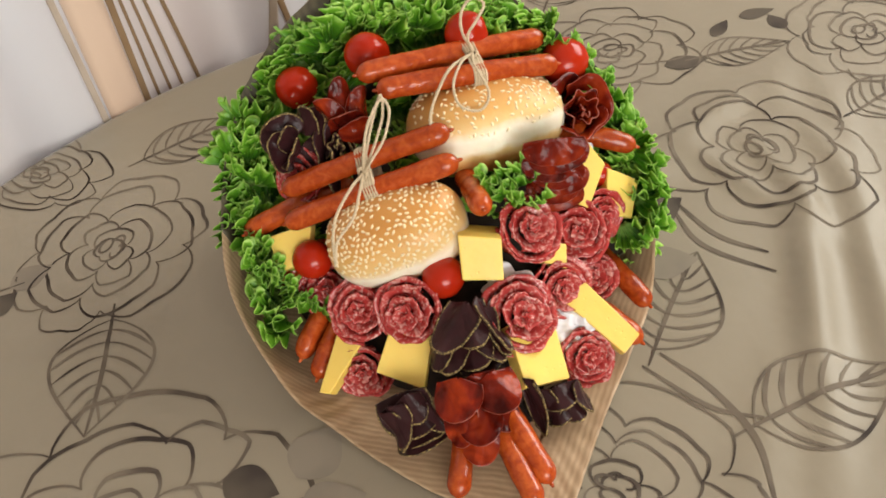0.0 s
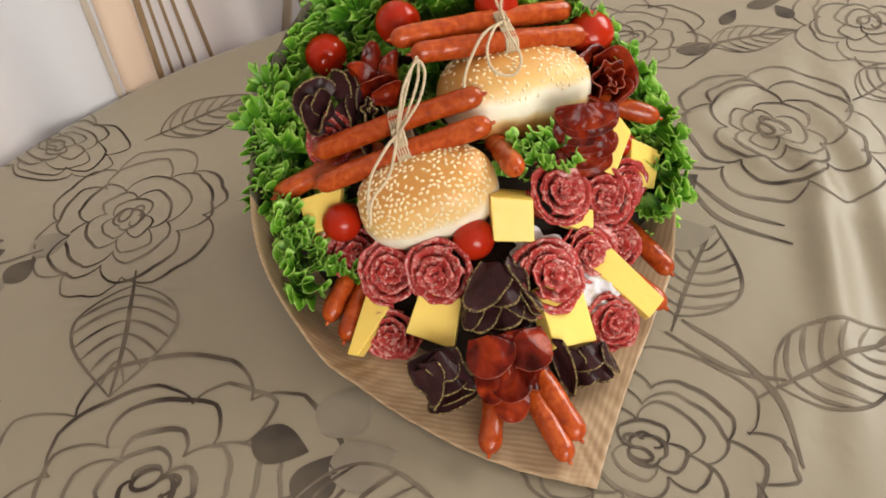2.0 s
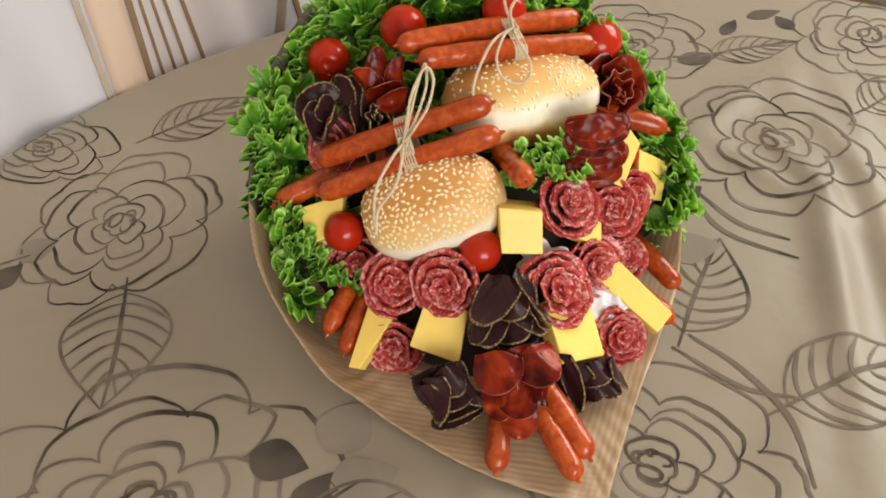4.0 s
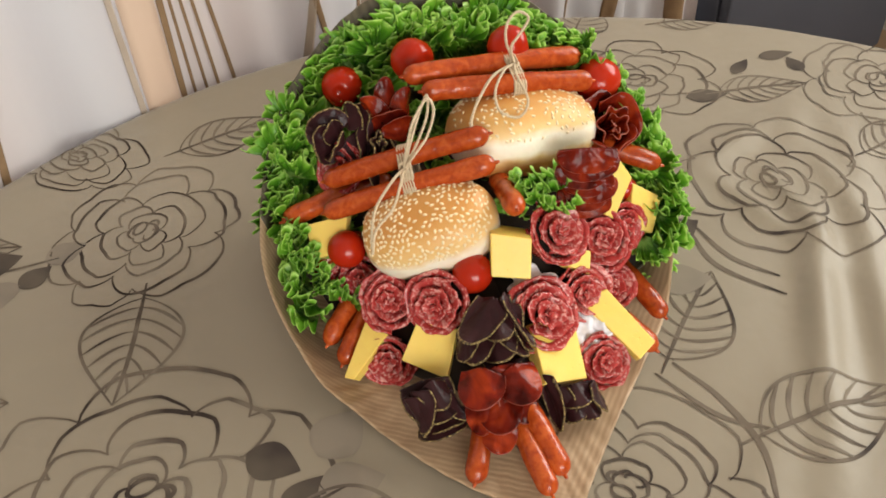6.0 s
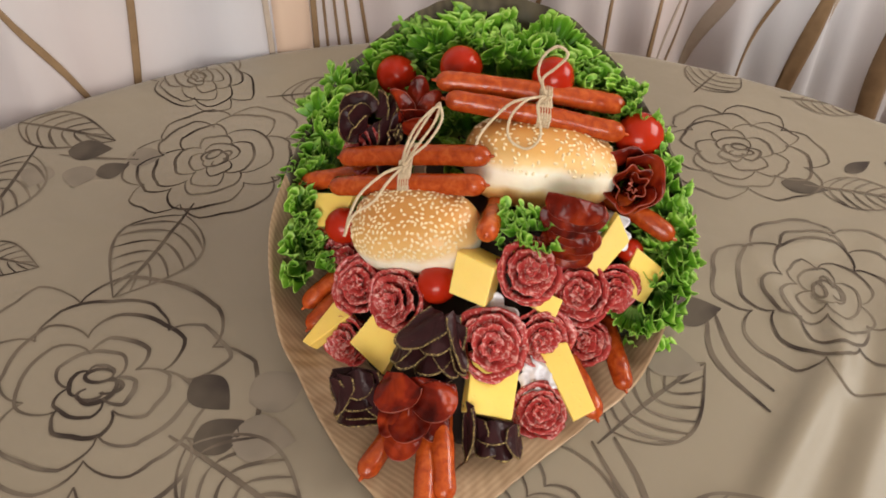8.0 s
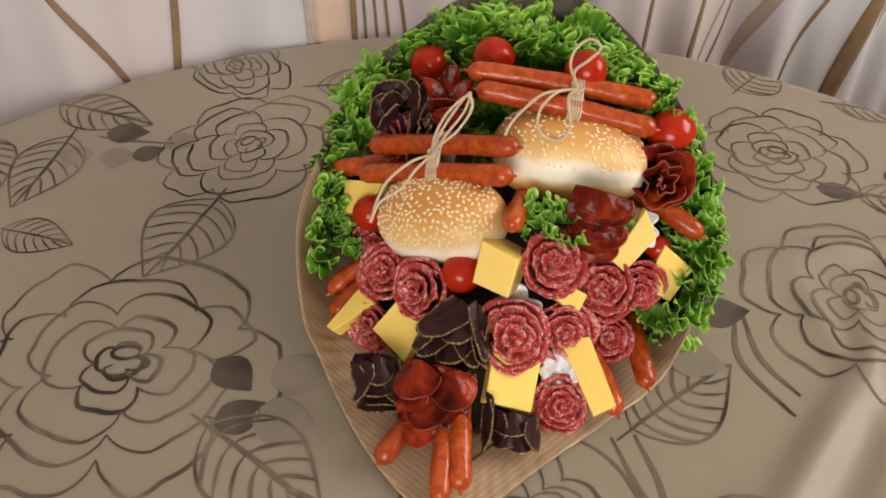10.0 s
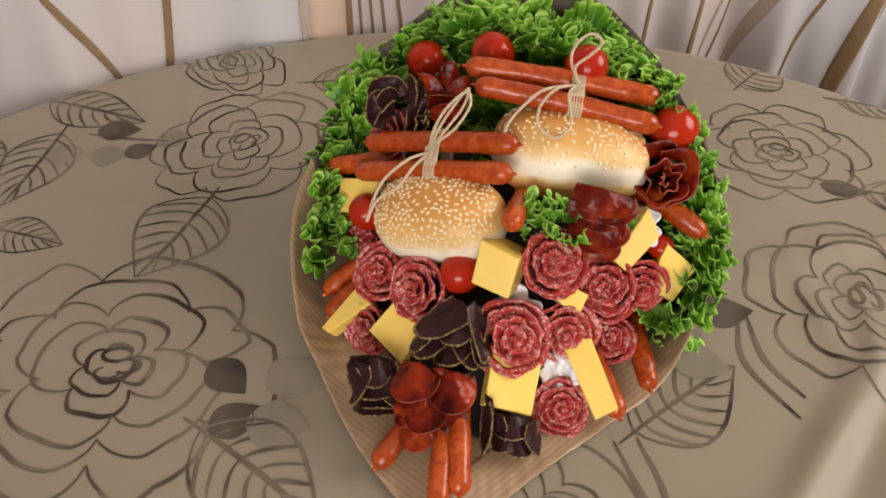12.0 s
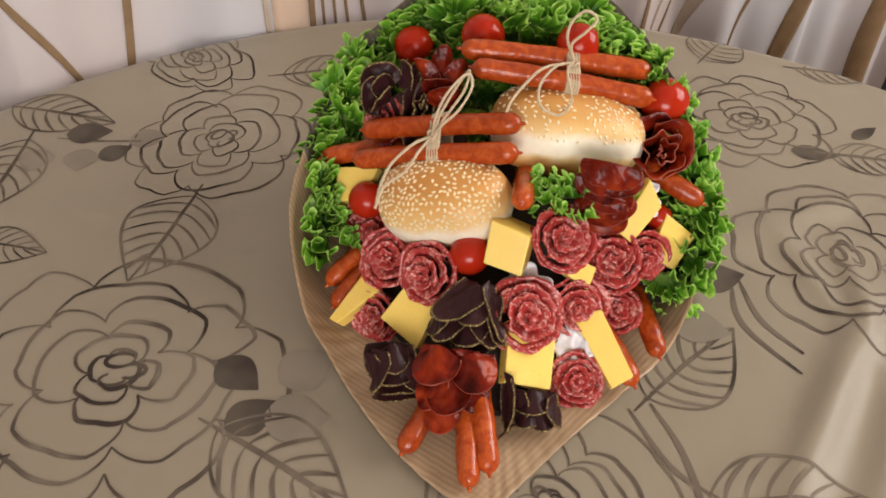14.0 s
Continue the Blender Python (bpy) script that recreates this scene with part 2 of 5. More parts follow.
# the kraft again, with the shade on the wrap's inner back put into its colours
KRAFT_SHADED = m_kraft("shaded_kraft_paper", (0.105, 0.082, 0.050), (0.155, 0.125, 0.078), (0.040, 0.029, 0.017))
LETTUCE = m_lettuce()
TOMATO = m_tomato()
SAUSAGE = m_sausage()
BUN = m_bun()
SEED = m_plain("sesame_hull", (0.80, 0.62, 0.36), (0.88, 0.74, 0.50), 0.45, 300)
CHEESE = m_cheese()
SALAMI = m_salami()
DRIED = m_dried("dark_dried_beef", (0.012, 0.005, 0.006), (0.048, 0.013, 0.014), 0.32)
PEPPER = m_pepper()
HAM = m_ham()
FILM = m_film()
HAM_EDGE = m_plain('pale_meat_edge', (0.20, 0.03, 0.015), (0.40, 0.10, 0.06), 0.3, 120)
TWINE = m_twine()
# near black: shade in the food's gaps put into colour; also the cabinet plinth
NEAR_BLACK = m_plain("gap_shade_and_plinth_black", (0.018, 0.011, 0.008), (0.035, 0.022, 0.015), 0.9, 30)


# ---- mesh helpers ----
def mesh_of(name, verts, faces, mats, smooth=True, index=None):
    me = bpy.data.meshes.new(name)
    me.from_pydata([tuple(v) for v in verts], [], faces)
    for m in mats:
        me.materials.append(m)
    me.polygons.foreach_set("use_smooth", [smooth] * len(me.polygons))
    if index is not None:
        me.polygons.foreach_set("material_index", index)
    me.update()
    return me


def thing(name, label, category, group="", kind="", me=None, m=None):
    ob = new(name, me)
    if m is not None:
        ob.matrix_world = m
    return tagged(ob, label, category, group, kind)


def piece(name, me, parent, label="", m=None):
    ob = new(name, me)
    ob.parent = parent
    if m is not None:
        ob.matrix_basis = m
    return tagged(ob, label) if label else ob


def box_data(x0, x1, y0, y1, z0, z1):
    v = [(x, y, z) for x in (x0, x1) for y in (y0, y1) for z in (z0, z1)]
    f = [(0, 1, 3, 2), (4, 6, 7, 5), (0, 4, 5, 1), (2, 3, 7, 6), (0, 2, 6, 4), (1, 5, 7, 3)]
    return v, f


def boxes(name, dims, mats, bevel=0.0):
    bm = bmesh.new()
    for d in dims:
        v, f = box_data(*d)
        vs = [bm.verts.new(p) for p in v]
        for q in f:
            bm.faces.new([vs[i] for i in q])
    bmesh.ops.recalc_face_normals(bm, faces=bm.faces)
    if bevel:
        bmesh.ops.bevel(bm, geom=bm.edges[:], offset=bevel, segments=2, affect="EDGES", profile=0.6)
    me = bpy.data.meshes.new(name)
    bm.to_mesh(me)
    bm.free()
    for m in mats:
        me.materials.append(m)
    return me


def smooth_path(pts, n):
    """Catmull-Rom through pts, n samples."""
    p = [Vector(q) for q in pts]
    p = [2 * p[0] - p[1]] + p + [2 * p[-1] - p[-2]]
    out = []
    for i in range(n):
        s = i / (n - 1) * (len(p) - 3)
        k = min(int(s), len(p) - 4)
        u = s - k
        a, b, c, d = p[k:k + 4]
        out.append(0.5 * (2 * b + (c - a) * u + (2 * a - 5 * b + 4 * c - d) * u * u + (3 * b - a - 3 * c + d) * u ** 3))
    return out


def frames_along(path):
    """A frame (side, up) for each point of a path, turned as little as possible."""
    out, side = [], None
    for i, p in enumerate(path):
        d = (path[min(i + 1, len(path) - 1)] - path[max(i - 1, 0)]).normalized()
        if side is None:
            side = d.orthogonal().normalized()
        side = (side - d * side.dot(d)).normalized()
        out.append((side, d.cross(side)))
    return out


def tube(path, radius, ring=12):
    """Vertices and faces of a closed tube; radius(u) for u from 0 to 1."""
    fr, n = frames_along(path), len(path)
    v, f = [], []
    for i, p in enumerate(path):
        r = radius(i / (n - 1))
        for k in range(ring):
            a = 2 * math.pi * k / ring
            v.append(p + fr[i][0] * (r * math.cos(a)) + fr[i][1] * (r * math.sin(a)))
    for i in range(n - 1):
        for k in range(ring):
            k2 = (k + 1) % ring
            f.append((i * ring + k, i * ring + k2, (i + 1) * ring + k2, (i + 1) * ring + k))
    f.append(tuple(range(ring))[::-1])
    f.append(tuple((n - 1) * ring + k for k in range(ring)))
    return v, f


def joined(parts):
    v, f = [], []
    for a, b in parts:
        o = len(v)
        v += a
        f += [tuple(i + o for i in q) for q in b]
    return v, f


def sheet(nu, nv, fn, thick, rim_rows=0):
    """A sheet with thickness from fn(u, v) -> Vector. Returns verts, faces and, for each face, 1 on the rim v = 1 and else 0."""
    g = [[fn(i / nu, j / nv) for j in range(nv + 1)] for i in range(nu + 1)]
    v, f, idx = [], [], []
    nm = []
    for i in range(nu + 1):
        row = []
        for j in range(nv + 1):
            a = g[min(i + 1, nu)][j] - g[max(i - 1, 0)][j]
            b = g[i][min(j + 1, nv)] - g[i][max(j - 1, 0)]
            c = a.cross(b)
            row.append(c.normalized() if c.length > 1e-12 else Vector((0, 0, 1)))
        nm.append(row)
    w = nv + 1
    for s in (0.5, -0.5):
        for i in range(nu + 1):
            for j in range(w):
                v.append(g[i][j] + nm[i][j] * (s * thick))
    o = (nu + 1) * w
    for i in range(nu):
        for j in range(nv):
            q = (i * w + j, (i + 1) * w + j, (i + 1) * w + j + 1, i * w + j + 1)
            rim = 1 if j >= nv - rim_rows else 0
            f.append(q)
            f.append(tuple(k + o for k in q[::-1]))
            idx += [rim, rim]
    for i in range(nu):
        for j in (0, nv):
            a, b = i * w + j, (i + 1) * w + j
            f.append((a, b, b + o, a + o) if j else (b, a, a + o, b + o))
            idx.append(1 if j else 0)
    for j in range(nv):
        for i in (0, nu):
            a, b = i * w + j, i * w + j + 1
            f.append((b, a, a + o, b + o) if i else (a, b, b + o, a + o))
            idx.append(0)
    return v, f, idx


def facing(p, d, spin=0.0):
    """A pose at p whose z axis points along d."""
    return Matrix.Translation(p) @ Vector(d).to_track_quat("Z", "Y").to_matrix().to_4x4() @ pose(0, 0, 0, 0, 0, spin)


VIEW = Vector((0.04, -0.66, 0.75)).normalized()     # the way the bouquet's face looks


# ---- room ----
def wall(name, dims, material, m=ROOM):
    ob = thing(name, me=boxes(name, dims, [material]), m=m, label="plain painted wall of the room", category="wall", kind="structure")
    return ob


X0, X1, Y0, Y1, H = -2.4, 1.9, -2.6, 1.1, 2.7
wall("wall_north", [(X0, -0.35, Y1, Y1 + 0.2, 0, H), (0.98, X1, Y1, Y1 + 0.2, 0, H), (-0.35, 0.98, Y1, Y1 + 0.2, 0, 0.9), (-0.35, 0.98, Y1, Y1 + 0.2, 2.2, H)], WALL)
# this wall's opening is unseen, made up to go with the rear fill
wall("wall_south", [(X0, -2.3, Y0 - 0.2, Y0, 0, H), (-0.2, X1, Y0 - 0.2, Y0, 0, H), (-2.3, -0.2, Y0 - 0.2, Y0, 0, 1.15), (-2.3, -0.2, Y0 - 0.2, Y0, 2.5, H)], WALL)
wall("wall_west", [(X0 - 0.2, X0, Y0 - 0.2, Y1 + 0.2, 0, H)], WALL)
wall("wall_east", [(X1, X1 + 0.2, Y0 - 0.2, -1.1, 0, H), (X1, X1 + 0.2, 0.4, Y1 + 0.2, 0, H), (X1, X1 + 0.2, -1.1, 0.4, 0, 1.35), (X1, X1 + 0.2, -1.1, 0.4, 2.55, H)], WALL)
thing("floor", "brown laminate floor of the room", "floor", kind="structure", me=boxes("floor", [(X0, X1, Y0, Y1, -0.1, 0)], [FLOORM]), m=ROOM)
thing("ceiling", "white painted ceiling of the room", "ceiling", kind="structure", me=boxes("ceiling", [(X0, X1, Y0, Y1, H, H + 0.1)], [CEIL]), m=ROOM)


# ---- grey cabinet beyond the table ----
def cabinet():
    ob = thing("cabinet", "tall dark grey cabinet standing beside the curtain", "cabinet", m=ROOM)
    piece("body", boxes("body", [(1.02, 1.7, 0.68, 1.08, 0.06, 1.75)], [GREY], 0.006), ob)
    piece("door", boxes("door", [(1.02, 1.7, 0.655, 0.677, 0.08, 1.75)], [GREY], 0.006), ob)
    piece("plinth", boxes("plinth", [(1.04, 1.68, 0.70, 1.06, 0, 0.06)], [NEAR_BLACK], 0.002), ob)


cabinet()


# ---- curtain ----
def curtain_y(x, z):
    a = 0.016 * math.sin(x * 26 + 0.6 * math.sin(x * 7)) + 0.010 * math.sin(x * 47 + 1.3)
    a += 0.006 * math.sin(x * 90 + z * 2) + 0.012 * math.sin(x * 11 + 2 + z * 0.8)
    a += max(0.0, x - 0.35) * 0.018 * math.sin(x * 60)
    return 0.700 + a * (0.45 + 0.55 * min(1.0, abs(x + 0.05) / 0.5))


def curtain():
    nu, nv = 320, 24
    x0, x1 = -1.3, 1.0

    def fn(u, v):
        x, z = x0 + (x1 - x0) * u, 0.03 + 2.3 * v
        return Vector((x, curtain_y(x, z), z))
    v, f, _ = sheet(nu, nv, fn, 0.0012)
    ob = thing("curtain", "pale pinkish curtain with brown wavy stripes hanging behind the table", "curtain", m=ROOM)
    drape = piece("drape", mesh_of("drape", v, f, [CURTAIN]), ob)
    # stripes woven on the drape: x at table height, lean, bow, width, material
    stripes = [(-0.62, 0.2, 0.02, 0.010, STRIPE), (-0.53, -0.35, 0.02, 0.012, STRIPE_PALE), (-0.485, 0.05, 0.03, 0.016, STRIPE_PALE),
               (-0.275, -0.55, 0.02, 0.008, STRIPE), (-0.205, -0.06, 0.03, 0.009, STRIPE), (-0.050, 0.0, 0.0, 0.007, STRIPE_PALE),
               (-0.021, 0.01, 0.0, 0.046, STRIPE_TAN), (0.007, 0.015, 0.0, 0.0075, STRIPE), (0.020, -0.01, 0.0, 0.0035, STRIPE),
               (0.033, -0.03, 0.0, 0.0035, STRIPE), (0.047, -0.05, 0.0, 0.0038, STRIPE), (0.067, -0.08, 0.0, 0.0045, STRIPE),
               (0.165, 0.0, 0.03, 0.010, STRIPE_PALE), (0.185, -0.35, 0.03, 0.008, STRIPE), (0.255, -0.3, 0.05, 0.010, STRIPE),
               (0.275, -0.15, 0.05, 0.020, STRIPE_PALE), (0.30, -0.05, 0.04, 0.005, STRIPE), (0.40, 0.0, 0.01, 0.007, STRIPE),
               (0.475, 0.05, 0.01, 0.009, STRIPE), (0.535, 0.30, 0.01, 0.006, STRIPE_PALE), (0.56, 0.30, 0.01, 0.005, STRIPE), (0.60, 0.22, 0.01, 0.014, STRIPE_PALE),
               (0.68, 0.05, 0.05, 0.006, STRIPE), (0.735, 0.12, 0.01, 0.024, STRIPE), (0.80, 0.05, 0.03, 0.008, STRIPE_PALE), (0.90, 0.0, 0.02, 0.035, STRIPE)]
    for x, lean, bow, w, mat in stripes:
        def line(u, v, x=x, lean=lean, bow=bow, w=w):
            z = 0.3 + 1.3 * u
            h = z - 0.75
            c = x + lean * h + bow * math.sin(h * 7) + (lean * 1.6 * h * max(h, 0.0) if bow == 0 else 0.0) + (v - 0.5) * w
            return Vector((c, curtain_y(c, z) - 0.0016, z))
        a, b, _ = sheet(60, 4, line, 0.0006)
        piece("stripe", mesh_of("stripe", a, b, [mat]), drape)


curtain()


# ---- table and cloth ----
def cloth_z(x, y):
    """Height of the cloth over the table, with its shallow creases."""
    z = TABLE.z + 0.0012 * noise.noise(Vector((x * 6, y * 6, 0))) + 0.0006 * noise.noise(Vector((x * 18, y * 18, 3)))
    for ax, ay, dx, dy, amp, wid, ln in CREASES:
        px, py = x - ax, y - ay
        along, across = px * dx + py * dy, px * dy - py * dx
        z += amp * math.exp(-(across / wid) ** 2) * math.exp(-(along / ln) ** 2)
    r = math.hypot(x - TABLE.x, y - TABLE.y)
    if r > RADIUS - 0.008:
        t = min(1, (r - RADIUS + 0.008) / 0.008)
        z -= 0.003 * t * t
    return z


CREASES = [(0.235, 0.60, 0.80, 0.60, 0.0035, 0.016, 0.07), (0.275, 0.635, 0.75, 0.66, 0.0030, 0.014, 0.06), (0.325, 0.64, 0.35, 0.94, 0.0035, 0.013, 0.07), (0.205, 0.555, 0.90, 0.43, 0.0025, 0.014, 0.06),
           (0.37, 0.58, 0.05, 0.998, 0.0040, 0.015, 0.10), (0.285, 0.40, 0.22, 0.975, 0.011, 0.015, 0.13), (0.335, 0.40, 0.15, 0.989, 0.008, 0.014, 0.12), (0.26, 0.53, -0.55, 0.835, 0.006, 0.012, 0.06),
           (0.30, 0.52, -0.25, 0.968, 0.007, 0.010, 0.06), (0.345, 0.55, -0.1, 0.995, 0.006, 0.011, 0.06), (0.22, 0.28, 0.45, 0.893, 0.003, 0.02, 0.09), (-0.33, 0.40, 0.97, 0.26, 0.0015, 0.012, 0.10),
           (0.39, 0.44, 0.1, 0.995, 0.004, 0.016, 0.12), (-0.40, 0.62, 0.8, 0.6, 0.002, 0.02, 0.12)]


def table():
    ob = thing("table", "round wooden dining table under a taupe tablecloth", "table", m=Matrix.Translation((TABLE.x, TABLE.y, 0)))
    path = [Vector((0, 0, z)) for z in (0.712, 0.716, 0.735, 0.737)]
    v, f = tube(path, lambda u: (RADIUS - 0.012) if 0.2 < u < 0.9 else RADIUS - 0.018, 96)
    piece("tabletop", mesh_of("tabletop", v, f, [WOOD], False), ob)
    for k in range(4):
        a = math.pi / 4 + k * math.pi / 2
        x, y = 0.5 * math.cos(a), 0.5 * math.sin(a)
        v, f = tube([Vector((x * 1.08, y * 1.08, 0)), Vector((x * 1.02, y * 1.02, 0.4)), Vector((x, y, 0.712))], lambda u: 0.022 + 0.012 * u, 16)
        piece("leg", mesh_of("leg", v, f, [WOOD]), ob)


table()


def cloth():
    v, f = [], []
    flat, rings, seg = 136, 150, 320
    v.append((TABLE.x, TABLE.y, cloth_z(TABLE.x, TABLE.y)))
    for i in range(1, rings + 1):
        for k in range(seg):
            a = 2 * math.pi * k / seg
            r = RADIUS * i / flat if i <= flat else RADIUS
            x, y = TABLE.x + r * math.cos(a), TABLE.y + r * math.sin(a)
            if i <= flat:
                z = cloth_z(x, y)
            else:
                d = (i - flat) / (rings - flat)
                rr = RADIUS + 0.004 * min(1, d * 6) + (0.012 + 0.010 * math.sin(a * 23) + 0.006 * math.sin(a * 41 + 1)) * d
                x, y = TABLE.x + rr * math.cos(a), TABLE.y + rr * math.sin(a)
                z = TABLE.z - 0.003 - 0.26 * d
            v.append((x, y, z))
    for k in range(seg):
        f.append((0, 1 + k, 1 + (k + 1) % seg))
    for i in range(rings - 1):
        for k in range(seg):
            k2 = (k + 1) % seg
            a, b = 1 + i * seg, 1 + (i + 1) * seg
            f.append((a + k, b + k, b + k2, a + k2))
    ob = thing("tablecloth", "taupe satin tablecloth with printed rose outlines on the round table", "tablecloth", me=mesh_of("tablecloth", v, f, [CLOTH]))
    return ob


CLOTHOB = cloth()


def ribbon(pts, width, lift):
    """A flat printed line along plan points, lying on the cloth; thin at both ends."""
    n = len(pts)
    v, f = [], []
    for i, (x, y) in enumerate(pts):
        x1, y1 = pts[min(i + 1, n - 1)]
        x0, y0 = pts[max(i - 1, 0)]
        d = math.hypot(x1 - x0, y1 - y0) or 1
        w = 0.5 * width * (0.28 + 0.72 * math.sin(math.pi * (0.06 + 0.88 * i / (n - 1))))
        nx, ny = -(y1 - y0) / d * w, (x1 - x0) / d * w
        for s in (1, -1):
            qx, qy = x + s * nx, y + s * ny
            v.append((qx, qy, cloth_z(qx, qy) + lift))
    for i in range(n - 1):
        f.append((2 * i, 2 * i + 1, 2 * i + 3, 2 * i + 2))
    return v, f


def motif(name, dark, pale):
    for parts, mat in ((dark, LINE_DARK), (pale, LINE_PALE)):
        if parts:
            v, f = joined(parts)
            piece(name, mesh_of(name, v, f, [mat]), CLOTHOB)


def on_table(x, y):
    return math.hypot(x - TABLE.x, y - TABLE.y) < RADIUS - 0.004


def rose_print(cx, cy, R, turn, squash=1.0, seed=1):
    rnd = random.Random(seed)
    dark, pale = [], []

    def put(pts, w):
        pts = [(cx + (x * math.cos(turn) - y * math.sin(turn)), cy + (x * math.sin(turn) + y * math.cos(turn))) for x, y in pts]
        pts = [p for p in pts if on_table(*p)]
        if len(pts) > 3:
            (dark if rnd.random() < 0.52 else pale).append(ribbon(pts, w, 0.0005 + 0.0002 * rnd.random()))
    # heart of the flower: three small closed cells
    for ox, oy, q, a0, a1 in ((0.03, 0.07, 0.09, 0.0, 6.3), (0.10, -0.03, 0.09, -2.2, 2.4), (-0.01, -0.08, 0.08, 1.9, 6.6)):
        put([(R * (ox + q * math.cos(a)), R * (oy + q * 0.62 * math.sin(a)) * squash) for a in np.linspace(a0, a1, 18)], R * 0.030)
    # rings of petals: each petal leaves the ring inside it, bulges out with slight corners, and comes back to it
    radii = [0.15, 0.28, 0.44, 0.62, 0.80, 1.0]
    counts = [3, 3, 4, 4, 5, 6]
    inside = 0.12
    for r, n in zip(radii, counts):
        off = rnd.random() * 6.3
        cuts = sorted(off + (j + rnd.uniform(-0.24, 0.24)) * 2 * math.pi / n for j in range(n))
        for j in range(n):
            a0 = cuts[j]
            a1 = cuts[j + 1] if j + 1 < n else cuts[0] + 2 * math.pi
            top = r * rnd.uniform(0.93, 1.08)
            k1, k2, p1 = rnd.uniform(-0.03, 0.05), rnd.uniform(0.01, 0.03), rnd.uniform(0, 6.3)
            over = rnd.uniform(0.0, 0.03)
            pts = []
            for i in range(26):
                u = i / 25
                a = a0 - over + (a1 - a0 + over) * u
                lift = min(1.0, math.sin(math.pi * u) * 1.5) ** 0.75
                q = inside * 0.97 + (top - inside * 0.97) * lift
                q *= 1 + k1 * math.sin(2 * math.pi * u) + k2 * abs(math.sin(3 * math.pi * u + p1)) - k2 * 0.5
                pts.append((R * q * math.cos(a), R * q * math.sin(a) * squash))
            put(pts, R * rnd.uniform(0.024, 0.038))
        inside = r
    motif("rose_print", dark, pale)


def leaf_print(x, y, length, turn, fat=0.42, seed=1, veins=6):
    rnd = random.Random(seed)
    dark, pale = [], []

    def put(pts, w, d):
        pts = [(x + px * math.cos(turn) - py * math.sin(turn), y + px * math.sin(turn) + py * math.cos(turn)) for px, py in pts]
        pts = [p for p in pts if on_table(*p)]
        if len(pts) > 3:
            (dark if d else pale).append(ribbon(pts, w, 0.0005 + 0.0002 * rnd.random()))
    L = length

    def half(u):
        return L * fat * math.sin(math.pi * u ** 0.8) * (1 - 0.25 * u)
    us = np.linspace(0, 1, 26)
    put([(L * u, half(u)) for u in us], L * 0.026, rnd.random() < 0.4)
    put([(L * u, -half(u)) for u in us], L * 0.026, rnd.random() < 0.7)
    put([(L * u, 0.02 * L * math.sin(3 * u)) for u in np.linspace(-0.15, 1.0, 24)], L * 0.036, True)
    for k in range(veins):
        u0 = 0.10 + 0.72 * k / veins
        for s in (1, -1):
            u1 = min(0.97, u0 + 0.20)
            put([(L * (u0 + (u1 - u0) * w ** 1.4), s * half(u1) * 0.98 * w ** 0.8) for w in np.linspace(0, 1, 10)], L * (0.02 + 0.012 * rnd.random()), rnd.random() < 0.55)
    motif("leaf_print", dark, pale)


def bud_print(x, y, length, turn, mat, fat=0.36):
    """A solid printed leaf."""
    v, f = [], []
    for i in range(17):
        u = i / 16
        w = length * fat * math.sin(math.pi * u ** 0.75) + 0.0004
        for s in (1, 0, -1):
            px, py = length * u, s * w
            qx, qy = x + px * math.cos(turn) - py * math.sin(turn), y + px * math.sin(turn) + py * math.cos(turn)
            v.append((qx, qy, cloth_z(qx, qy) + 0.0006))
    for i in range(16):
        for s in (0, 1):
            f.append((3 * i + s, 3 * i + s + 1, 3 * i + s + 4, 3 * i + s + 3))
    piece("solid_leaf_print", mesh_of("solid_leaf_print", v, f, [mat]), CLOTHOB)


def stem_print(pts, width):
    path = [(p.x, p.y) for p in smooth_path([(x, y, 0) for x, y in pts], 24)]
    motif("stem_print", [ribbon(path, width, 0.0006)], [])


